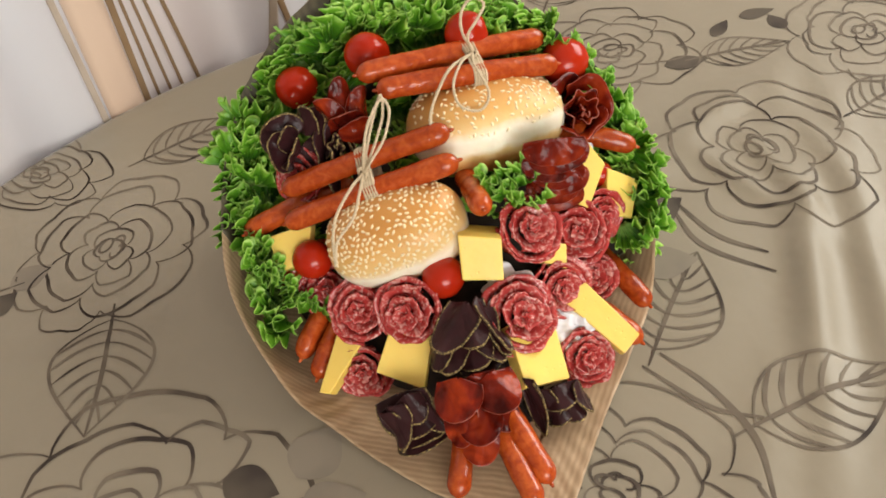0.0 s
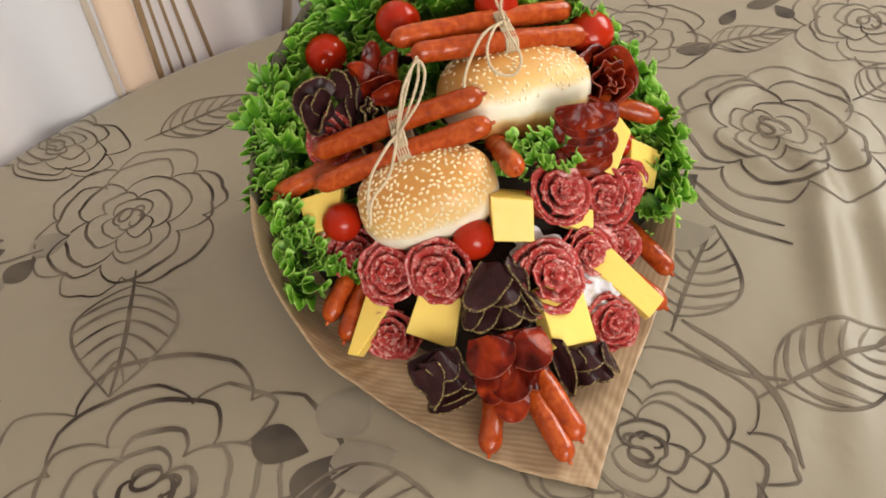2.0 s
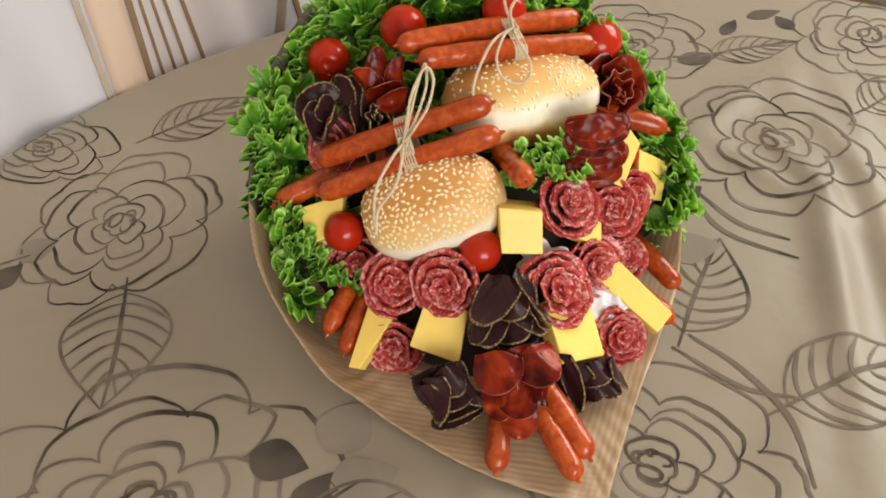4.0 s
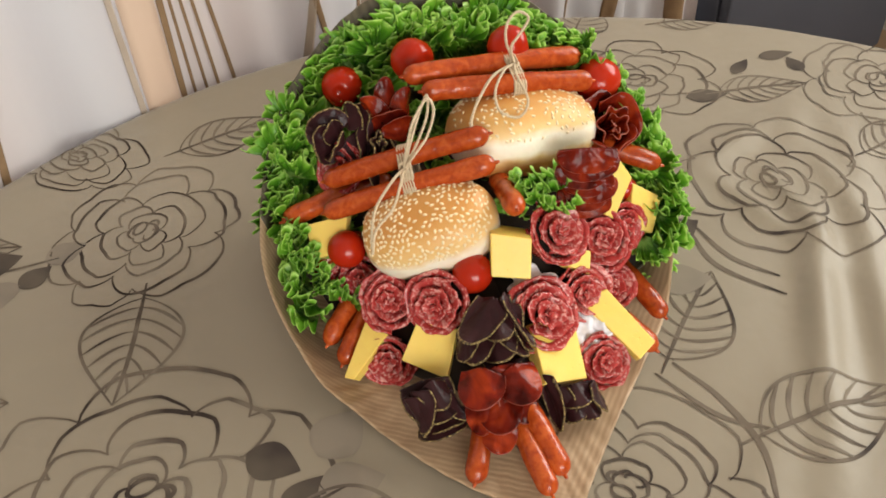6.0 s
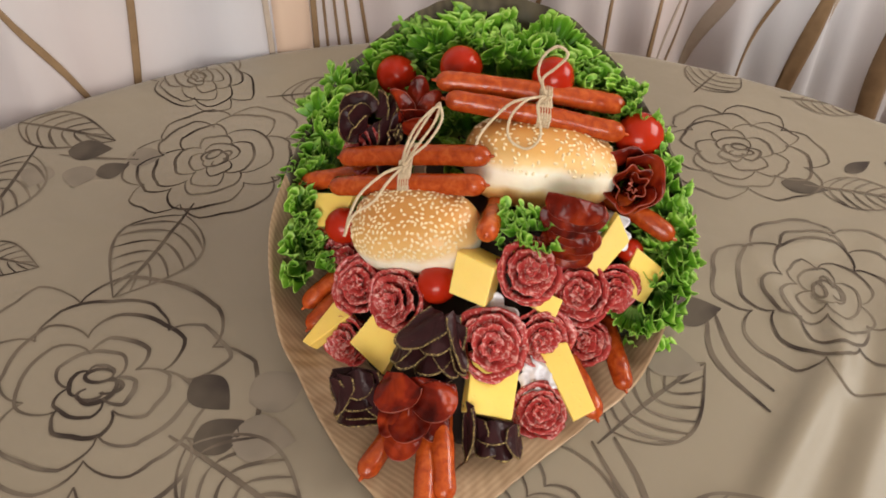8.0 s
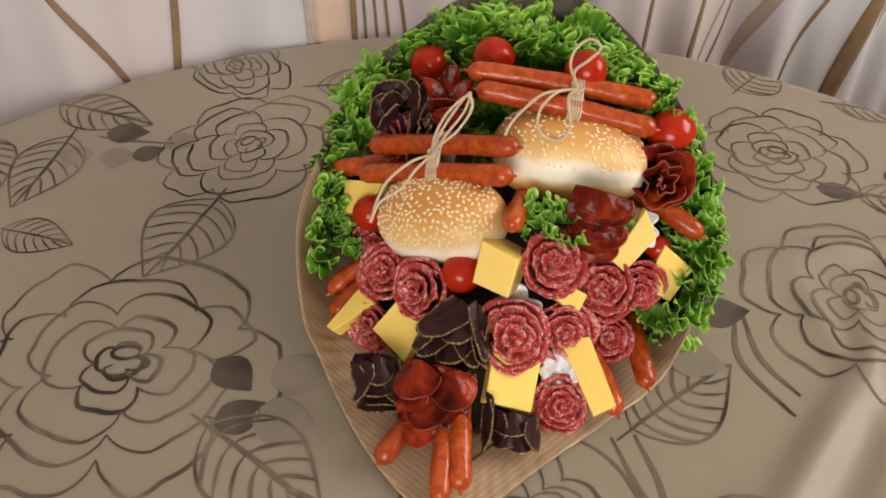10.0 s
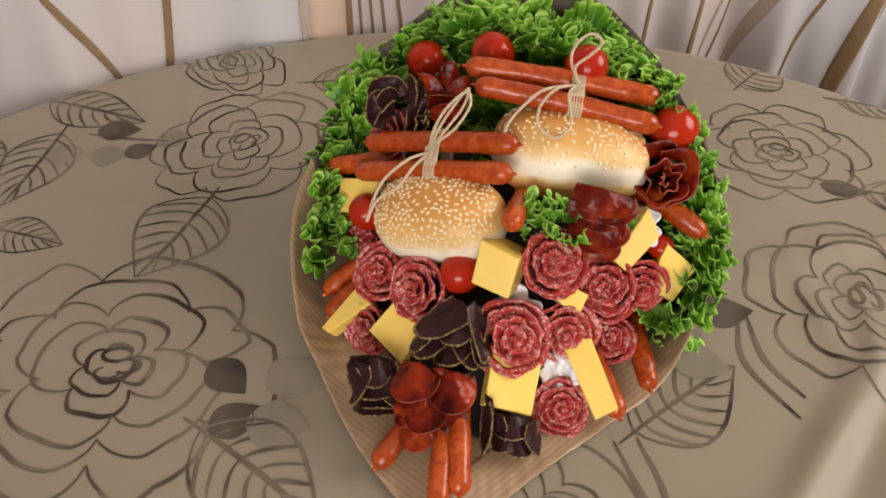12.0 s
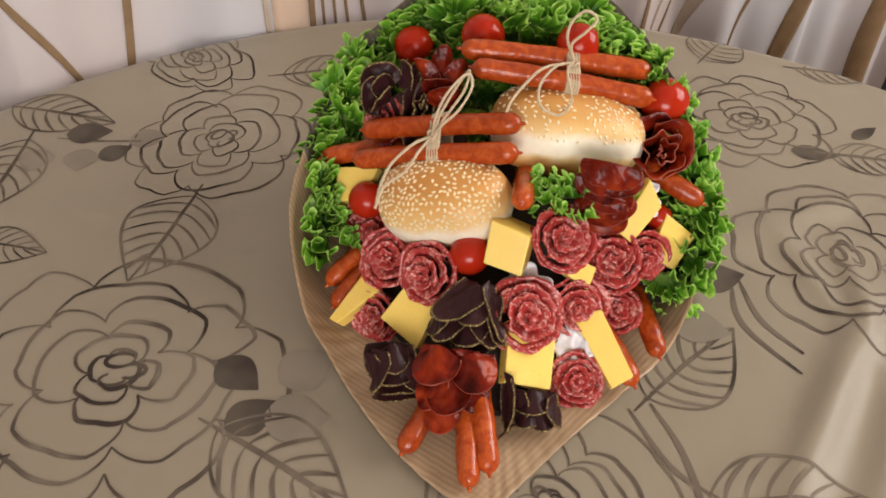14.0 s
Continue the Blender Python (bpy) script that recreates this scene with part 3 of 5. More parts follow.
def prints():
    rose_print(-0.243, 0.240, 0.125, 0.5, 0.95, 3)
    rose_print(-0.308, 0.522, 0.096, 1.2, 0.9, 5)
    rose_print(0.183, 0.740, 0.088, 0.2, 0.85, 8)
    rose_print(0.290, 0.564, 0.104, 2.0, 0.88, 11)
    rose_print(0.106, 0.240, 0.094, 2.6, 0.9, 14)
    rose_print(-0.405, 0.640, 0.075, 2.6, 0.7, 17)
    rose_print(0.52, 0.40, 0.11, 1.0, 0.9, 20)
    rose_print(0.44, 0.725, 0.09, 1.0, 0.9, 24)
    rose_print(-0.08, 0.02, 0.12, 1.0, 0.9, 26)
    leaf_print(-0.288, 0.438, 0.115, -1.55, 0.42, 2)
    leaf_print(-0.300, 0.645, 0.11, 0.5, 0.30, 4)
    leaf_print(-0.485, 0.455, 0.115, -1.35, 0.34, 6)
    leaf_print(-0.535, 0.495, 0.115, 0.12, 0.3, 7)
    leaf_print(-0.57, 0.41, 0.10, -0.6, 0.34, 27)
    leaf_print(0.152, 0.354, 0.108, 1.05, 0.40, 9)
    leaf_print(0.208, 0.280, 0.120, 0.32, 0.36, 10)
    leaf_print(-0.141, 0.219, 0.125, -0.25, 0.36, 12)
    leaf_print(0.125, 0.835, 0.075, 1.2, 0.5, 13)
    leaf_print(0.268, 0.712, 0.095, 0.1, 0.28, 15)
    leaf_print(-0.445, 0.318, 0.075, 0.15, 0.34, 16)
    leaf_print(0.385, 0.60, 0.10, 0.5, 0.34, 18)
    leaf_print(0.225, 0.855, 0.09, 0.1, 0.25, 19)
    bud_print(-0.172, 0.276, 0.045, -0.35, FILL_DARK)
    bud_print(-0.136, 0.220, 0.045, 0.95, FILL_DARK)
    bud_print(-0.118, 0.272, 0.05, 0.95, FILL_PALE, 0.42)
    bud_print(-0.115, 0.240, 0.05, 0.3, FILL_PALE, 0.42)
    bud_print(-0.405, 0.455, 0.034, 0.9, FILL_DARK)
    bud_print(-0.455, 0.475, 0.045, 0.5, FILL_DARK)
    bud_print(-0.425, 0.462, 0.034, -1.2, FILL_PALE, 0.5)
    bud_print(-0.463, 0.447, 0.034, -1.3, FILL_PALE, 0.5)
    bud_print(-0.392, 0.488, 0.04, 0.6, FILL_PALE)
    bud_print(0.165, 0.490, 0.048, 0.5, FILL_DARK)
    bud_print(0.325, 0.775, 0.04, 0.2, FILL_DARK, 0.22)
    bud_print(0.29, 0.745, 0.035, 0.9, FILL_DARK, 0.22)
    bud_print(0.365, 0.745, 0.03, 1.9, FILL_DARK, 0.30)
    bud_print(0.232, 0.705, 0.045, 0.1, FILL_DARK, 0.25)
    bud_print(0.155, 0.44, 0.05, 0.0, FILL_PALE)
    stem_print(((0.197, 0.500), (0.212, 0.455), (0.262, 0.418)), 0.005)
    stem_print(((0.203, 0.505), (0.226, 0.465), (0.262, 0.440)), 0.005)
    stem_print(((0.155, 0.350), (0.185, 0.315), (0.205, 0.270), (0.205, 0.215)), 0.005)
    stem_print(((0.140, 0.340), (0.180, 0.300), (0.215, 0.285)), 0.004)
    stem_print(((-0.46, 0.467), (-0.42, 0.478), (-0.38, 0.492)), 0.003)


prints()


# ---- bouquet: kraft paper ----
RIM = [(0.080, 0.228, 0.7548), (0.105, 0.300, 0.7550), (0.131, 0.347, 0.7555), (0.160, 0.425, 0.763), (0.168, 0.478, 0.815), (0.158, 0.512, 0.866),
       (0.133, 0.546, 0.900), (0.087, 0.570, 0.928), (0.02, 0.586, 0.944), (-0.05, 0.584, 0.945), (-0.107, 0.564, 0.931), (-0.149, 0.528, 0.898),
       (-0.170, 0.472, 0.854), (-0.163, 0.400, 0.814), (-0.125, 0.336, 0.780), (-0.082, 0.298, 0.763), (-0.03, 0.272, 0.7565), (0.03, 0.244, 0.7552)]


def rim_at(u):
    n = len(RIM)
    s = (u % 1) * n
    k, w = int(s), s - int(s)
    a, b, c, d = (Vector(RIM[(k + i) % n]) for i in (-1, 0, 1, 2))
    return 0.5 * (2 * b + (c - a) * w + (2 * a - 5 * b + 4 * c - d) * w * w + (3 * b - a - 3 * c + d) * w ** 3)


# outline of the wrap from its front tip round the back and home to the tip
OUTLINE = [(0.066, 0.211, 0.7545), (0.083, 0.250, 0.7546), (0.104, 0.294, 0.7550), (0.131, 0.345, 0.7555), (0.161, 0.408, 0.760), (0.170, 0.478, 0.812),
           (0.156, 0.510, 0.858), (0.130, 0.540, 0.885), (0.086, 0.567, 0.921), (0.02, 0.588, 0.954), (-0.05, 0.588, 0.955), (-0.106, 0.566, 0.934), (-0.147, 0.528, 0.897),
           (-0.168, 0.470, 0.852), (-0.164, 0.400, 0.812), (-0.126, 0.334, 0.776), (-0.089, 0.302, 0.760), (-0.041, 0.263, 0.7562), (0.010, 0.232, 0.7552), (0.066, 0.211, 0.7545)]
EDGE = smooth_path(OUTLINE, 381)


def paper():
    """One thing of three sheets: the front flap with its point, the upright back and the flat base under the food."""
    low = Vector((0.015, 0.40, 0.7535))
    ob = thing("kraft_paper_wrap", "ribbed brown kraft paper wrap holding the food bouquet on the table", "wrapping paper", m=Matrix.Translation(low))

    def inner(p):
        lift = max(0.0, p.z - 0.7555)
        k = 0.70 - 0.06 * min(1.0, lift / 0.03)
        return Vector((low.x + (p.x - low.x) * k, low.y + (p.y - low.y) * k, 0.7535))

    def panel(name, a, b, lift, mat, label):
        def fn(u, v):
            s = a + (b - a) * u
            k = int(s)
            p = EDGE[k % 380].lerp(EDGE[k % 380 + 1], s - k)
            i = inner(p)
            q = i.lerp(p, v)
            q.z = 0.7535 + (p.z - 0.7535) * max(0.0, 2 * v - 1) ** 1.5
            q.z += lift + 0.0012 * noise.noise(q * 30) * (0.5 + v) + 0.0005 * math.sin(s * 0.9) * v
            return q - low
        v, f, _ = sheet(int(b - a), 20, fn, 0.0009)
        piece(name, mesh_of(name, v, f, [mat]), ob, label)
    panel("front_flap", 266, 476, 0.0, KRAFT, "wood-brown ribbed paper flap running to a point")
    panel("back_panel", 94, 268, 0.0011, KRAFT_SHADED, "upright paper back, coloured darker for the shade inside the wrap")

    def base(u, v):
        p = inner(EDGE[min(380, int(u * 380))])
        q = low.lerp(low + (p - low) * 1.03, v)
        return q - low + Vector((0, 0, -0.0009))
    v, f, _ = sheet(190, 10, base, 0.0009)
    piece("base", mesh_of("base", v, f, [KRAFT]), ob)


paper()


def face_z(x, y):
    """Height of the bouquet's face."""
    s = max(0.0, min(1.0, (y - 0.24) / 0.31))
    z = 0.752 + 0.185 * s ** 0.85
    side = abs(x - 0.01) / 0.19
    return z - 0.10 * s * side ** 2.2


# mound added below the food; its black stands for shade seen through the gaps
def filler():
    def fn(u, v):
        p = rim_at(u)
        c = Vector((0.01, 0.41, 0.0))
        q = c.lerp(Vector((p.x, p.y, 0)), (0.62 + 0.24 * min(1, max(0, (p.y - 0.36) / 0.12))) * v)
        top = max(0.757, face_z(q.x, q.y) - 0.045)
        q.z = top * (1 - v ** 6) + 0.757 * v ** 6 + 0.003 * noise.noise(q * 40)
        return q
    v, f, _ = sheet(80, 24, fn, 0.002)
    thing("paper_filler", "added filler mound under the food, near black for the shade in its gaps", "filler", me=mesh_of("paper_filler", v, f, [NEAR_BLACK]))


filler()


# ---- food ----
def lettuce_mesh(seed, w=0.075, h=0.06, wild=1.0):
    """A curly leaf: a fan whose edge is far longer than its base and so lies in tight ruffles and loops."""
    rnd = random.Random(seed)
    ph = [rnd.uniform(0, 6.28) for _ in range(8)]
    f1, f2, f3 = rnd.choice((2, 3)), rnd.choice((7, 8)), rnd.choice((16, 18))

    def fn(u, v):
        a = (u - 0.5) * 2.5
        e = v ** 1.6 * wild
        r = h * (0.10 + 0.90 * v - 0.22 * v ** 3)
        wob = 2.2 * math.sin(f1 * 6.28 * u + ph[5])
        s2, c2 = math.sin(f2 * 6.28 * u + ph[2] + wob), math.cos(f2 * 6.28 * u + ph[2] + wob)
        s3, c3 = math.sin(f3 * 6.28 * u + ph[4] + wob), math.cos(f3 * 6.28 * u + ph[4] + wob)
        out = e * (0.0025 * c3 + 0.004 * math.sin(f1 * 6.28 * u + ph[1])) + 0.0040 * v ** 5 * abs(math.sin(3.14 * 41 * u + ph[3] + wob)) * (0.6 + 0.4 * math.sin(23 * u + ph[7]))
        x = math.sin(a) * (r + out) * w / h * 0.8 + e * (0.0050 * math.sin(2 * (f2 * 6.28 * u + ph[2] + wob)) + 0.0025 * c3)
        y = math.cos(a) * (r + out) + e * 0.003 * c2
        z = 0.005 * math.sin(a * 2 + ph[0]) * v + e * (0.0095 * s2 + 0.0055 * s3 + 0.006 * math.sin(f1 * 6.28 * u + ph[6]))
        return Vector((x, y, z + 0.010 * v ** 3))
    nv = 10
    v, f, _ = sheet(340, nv, fn, 0.0004)
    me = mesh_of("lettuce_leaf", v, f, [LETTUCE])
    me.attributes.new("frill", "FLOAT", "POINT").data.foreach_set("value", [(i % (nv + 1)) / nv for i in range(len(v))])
    return me


LEAVES = [lettuce_mesh(k, 0.075, 0.058 + 0.004 * (k % 3)) for k in range(7)] + [lettuce_mesh(30 + k, 0.07, 0.066, 0.55) for k in range(2)]


def lettuce(p, out, tilt, k, size=1.0, spin=0.0, label="frilly bright green lettuce leaf tucked along the wrap"):
    """A leaf with its root at p, growing towards out (plan direction) and tilted up by tilt degrees."""
    o = Vector((out[0], out[1], 0)).normalized() * math.cos(radians(tilt)) + Vector((0, 0, math.sin(radians(tilt))))
    side = Vector((o.y, -o.x, 0)).normalized()
    up = side.cross(o)
    m = Matrix((side, o, up)).transposed().to_4x4()
    ob = thing("lettuce_leaf", label, "lettuce", "lettuce leaves in the bouquet", me=LEAVES[k])
    ob.matrix_world = Matrix.Translation(p) @ m @ pose(0, 0, 0, 0, spin, 0) @ Matrix.Scale(size, 4)
    return ob


# things among the leaves: the leaves lie lower there
AMONG = [(-0.103, 0.53), (-0.042, 0.522), (0.035, 0.525), (0.108, 0.53), (-0.104, 0.478), (-0.066, 0.452), (-0.058, 0.498), (0.119, 0.486), (0.14, 0.478), (0.12, 0.452), (0.145, 0.455), (0.09, 0.53), (0.06, 0.525), (0.095, 0.512), (0.0, 0.505), (0.03, 0.51), (0.128, 0.538), (0.122, 0.512), (0.135, 0.522), (0.118, 0.55), (0.10, 0.545)]


def sunk(x, y):
    return 0.022 if min((x - a) ** 2 + (y - b) ** 2 for a, b in AMONG) < 0.026 ** 2 else 0.0


def lettuces():
    rnd = random.Random(4)
    c = Vector((0.0, 0.43))
    # rows along the back of the wrap, from its rim inwards
    for row, inset, drop, tilt, count, lo, hi in ((0, 0.017, 0.010, 52, 36, 0.22, 0.735), (1, 0.034, 0.024, 74, 32, 0.24, 0.735), (2, 0.016, 0.030, 22, 26, 0.2, 0.735),
                                                  (3, 0.056, 0.036, 84, 26, 0.33, 0.71), (4, 0.080, 0.040, 90, 18, 0.36, 0.68), (5, 0.108, 0.046, 90, 12, 0.38, 0.66)):
        for i in range(count):
            u = lo + (hi - lo) * i / (count - 1)
            p = rim_at(u)
            d = (Vector((p.x, p.y)) - c).normalized()
            jit = rnd.uniform(-0.006, 0.006) + (0.018 if u > 0.62 else 0.009 if u < 0.5 and row in (0, 2) else 0.0)
            q = Vector((p.x - d.x * (inset + jit), p.y - d.y * (inset + jit), 0))
            q.z = min(p.z - drop, face_z(q.x, q.y) - drop - 0.012) - (0.012 if u < 0.4 and row in (0, 1, 3) else 0.004) - sunk(q.x, q.y)
            lettuce(q, (d.x + rnd.uniform(-0.4, 0.4), d.y + rnd.uniform(-0.3, 0.3) - 0.25), tilt + rnd.uniform(-14, 14), rnd.randrange(7), rnd.uniform(0.48, 0.62), rnd.uniform(-35, 35))
    # a taller row against the back, and one broad leaf that stands above it
    for i in range(26):
        u = 0.36 + 0.29 * i / 25
        p = rim_at(u)
        d = (Vector((p.x, p.y)) - c).normalized()
        k = (0.020 if u < 0.5 else 0.011) + 0.012 * (i % 2)
        lettuce((p.x - d.x * k, p.y - d.y * k, p.z - 0.026 - sunk(p.x - d.x * k, p.y - d.y * k)), (d.x * 0.5 + rnd.uniform(-0.5, 0.5), d.y - 1.1), 66 + rnd.uniform(-12, 12), rnd.randrange(7), rnd.uniform(0.55, 0.7), rnd.uniform(-30, 30))
    lettuce((0.022, 0.556, 0.922), (-0.1, 0.8), 66, 7, 0.80, 14, "broad pale green lettuce leaf standing at the back")
    lettuce((0.086, 0.546, 0.908), (1, 0.2), 38, 8, 0.52, 0, "broad smooth lettuce leaf beside the sausage ends")
    lettuce((0.140, 0.446, 0.800), (0.05, -1), -12, 8, 0.62, -12, "broad bright lettuce leaf lying over the wrap")
    for i in range(20):
        u = 0.235 + 0.2 * i / 19
        p = rim_at(u)
        d = (Vector((p.x, p.y)) - c).normalized()
        k = 0.016 + 0.006 * (i % 2)
        lettuce((p.x - d.x * k, p.y - d.y * k, p.z - 0.020), (d.x * 0.3 + rnd.uniform(-0.4, 0.4), d.y - 1.0), 64 + rnd.uniform(-12, 12), rnd.randrange(7), rnd.uniform(0.36, 0.46), rnd.uniform(-30, 30))
    # more leaves at the back corner, out to the paper's edge
    for i in range(11):
        u = 0.545 + 0.13 * i / 10
        p = rim_at(u)
        d = (Vector((p.x, p.y)) - c).normalized()
        k = 0.010 + 0.008 * (i % 2)
        lettuce((p.x - d.x * k, p.y - d.y * k, p.z - 0.030), (d.x + rnd.uniform(-0.4, 0.4), d.y + rnd.uniform(-0.2, 0.2)), 66 + rnd.uniform(-10, 10), rnd.randrange(7), rnd.uniform(0.48, 0.6), rnd.uniform(-30, 30))
    # leaves that hang out over the wrap's sides
    for x, y, z, ox, oy, tilt, size in ((-0.130, 0.426, 0.822, -1, -0.3, 62, 0.46), (-0.124, 0.414, 0.812, -1, -0.6, 60, 0.46), (-0.118, 0.406, 0.804, -0.8, -0.8, 60, 0.44),
                                        (-0.110, 0.402, 0.796, -0.5, -1, 62, 0.40), (-0.138, 0.444, 0.830, -1, 0.1, 60, 0.46), (-0.134, 0.412, 0.826, -0.5, -1, 50, 0.44),
                                        (0.150, 0.478, 0.822, 1, -0.1, 15, 0.62), (0.152, 0.462, 0.808, 1, -0.3, 15, 0.6), (0.150, 0.446, 0.795, 1, -0.5, 12, 0.6),
                                        (0.150, 0.492, 0.832, 1, -0.1, 32, 0.55), (0.156, 0.468, 0.806, 0.8, -0.6, 40, 0.5), (0.150, 0.444, 0.786, 0.7, -0.7, 35, 0.45)):
        lettuce((x, y, z), (ox, oy), tilt, rnd.randrange(7), size, rnd.uniform(-25, 25))
    for x, y, z, ox, oy, tilt, size in ((0.046, 0.418, 0.868, -0.3, -1, 48, 0.46), (0.058, 0.420, 0.870, 0.5, -0.9, 50, 0.50), (0.052, 0.422, 0.872, 0.2, -0.6, 72, 0.46),
                                        (0.040, 0.412, 0.858, -0.8, -0.9, 35, 0.40), (0.062, 0.414, 0.862, 0.7, -1, 32, 0.44)):
        lettuce((x, y, z), (ox, oy), tilt, rnd.randrange(7), size, rnd.uniform(-20, 20), "small frilly lettuce leaf beside the sausage tip")
    lettuce((0.085, 0.45, 0.855), (0.3, -0.7), 40, 2, 0.5, 10)


lettuces()


def tomato(p, r, spin):
    v, f = [], []
    nu, nv = 32, 20
    for j in range(nv + 1):
        t = math.pi * j / nv
        for i in range(nu):
            a = 2 * math.pi * i / nu
            rr = r * math.sin(t) * (1 + 0.012 * math.sin(3 * a))
            v.append(Vector((rr * math.cos(a), rr * math.sin(a), r * 1.04 * math.cos(t) - (0.16 * r * math.exp(-(t / 0.28) ** 2)))))
    for j in range(nv):
        for i in range(nu):
            i2 = (i + 1) % nu
            f.append((j * nu + i, (j + 1) * nu + i, (j + 1) * nu + i2, j * nu + i2))
    ob = thing("cherry_tomato", "glossy red cherry tomato nestled in the bouquet", "tomato", "cherry tomatoes", me=mesh_of("cherry_tomato", v, f, [TOMATO]))
    ob.matrix_world = Matrix.Translation(Vector(p) - VIEW * r) @ pose(0, 0, 0, 70, 30 * spin, 40 * spin)


for i, (p, r) in enumerate((((-0.102, 0.519, 0.912), 0.0170), ((-0.042, 0.516, 0.937), 0.0175), ((0.035, 0.519, 0.944), 0.0165),
                            ((0.109, 0.520, 0.908), 0.0190), ((0.001, 0.362, 0.848), 0.0155), ((-0.097, 0.398, 0.842), 0.0150), ((0.1265, 0.460, 0.840), 0.0105))):
    tomato(p, r, i)


def sausage(a, b, r=0.0082, bend=0.004, label="smoked thin sausage with a glossy red-brown skin", sag=(0, 0, 1)):
    a, b = Vector(a), Vector(b)
    s = Vector(sag)
    mid = (a + b) / 2
    L = (b - a).length
    pts = []
    n = 40
    for i in range(n):
        u = i / (n - 1)
        # finer steps at both ends
        w = 0.5 - 0.5 * math.cos(math.pi * u)
        pts.append(a.lerp(b, w) + s * (bend * 4 * w * (1 - w)))
    e = r * 1.15 / L

    def radius(u):
        w = 0.5 - 0.5 * math.cos(math.pi * u)
        d = min(w, 1 - w) / e
        q = 1.0 if d >= 1 else math.sqrt(max(0.0, 1 - (1 - d) ** 2)) * 0.97 + 0.03
        return r * q * (1 + 0.03 * math.sin(w * 19 + a.x * 300))
    v, f = tube([p - mid for p in pts], radius, 18)
    ob = thing("sausage", label, "sausage", "thin smoked sausages", m=Matrix.Translation(mid))
    casing = piece("casing", mesh_of("casing", v, f, [SAUSAGE]), ob)
    for end, other in ((a, b), (b, a)):
        d = (end - other).normalized()
        w2, f2 = tube([end - mid + d * k for k in (-0.0012, 0.0006, 0.0022, 0.0032)], lambda u: 0.0019 * (1 - 0.55 * u), 8)
        piece("twisted_tip", mesh_of("twisted_tip", w2, f2, [SAUSAGE]), casing)


def back(p, r):
    return Vector(p) - VIEW * r


R = 0.0083
TOP_PAIR = ((back((-0.047, 0.479, 0.943), R), back((0.093, 0.531, 0.922), R)), (back((-0.033, 0.464, 0.939), R), back((0.100, 0.505, 0.915), R)))
LOW_PAIR = ((back((-0.112, 0.434, 0.880), R), back((0.016, 0.433, 0.921), R)), (back((-0.112, 0.415, 0.864), R), back((0.020, 0.413, 0.910), R)))
for a, b in TOP_PAIR:
    sausage(a, b, R, 0.002)
for a, b in LOW_PAIR:
    sausage(a, b, R, 0.002)
sausage(back((-0.150, 0.431, 0.842), R), back((-0.06, 0.448, 0.868), R), R)
sausage(back((0.034, 0.376, 0.896), R), back((0.022, 0.44, 0.872), R), R, 0.001)
sausage(back((0.156, 0.472, 0.853), R), back((0.085, 0.488, 0.865), R), R)
sausage((0.153, 0.384, 0.7665), (0.118, 0.440, 0.778), R, 0.002)
sausage((-0.003, 0.238, 0.7645), (0.012, 0.318, 0.774), R, 0.003)
sausage((0.050, 0.228, 0.7640), (0.018, 0.312, 0.772), R, 0.003)
sausage((0.060, 0.242, 0.7660), (0.026, 0.316, 0.780), R, 0.003)
sausage((-0.117, 0.364, 0.768), (-0.092, 0.405, 0.784), R)
sausage((-0.104, 0.346, 0.765), (-0.080, 0.394, 0.782), R)
sausage((-0.128, 0.406, 0.810), (-0.085, 0.43, 0.822), R)
sausage((0.140, 0.348, 0.769), (0.100, 0.392, 0.775), R)


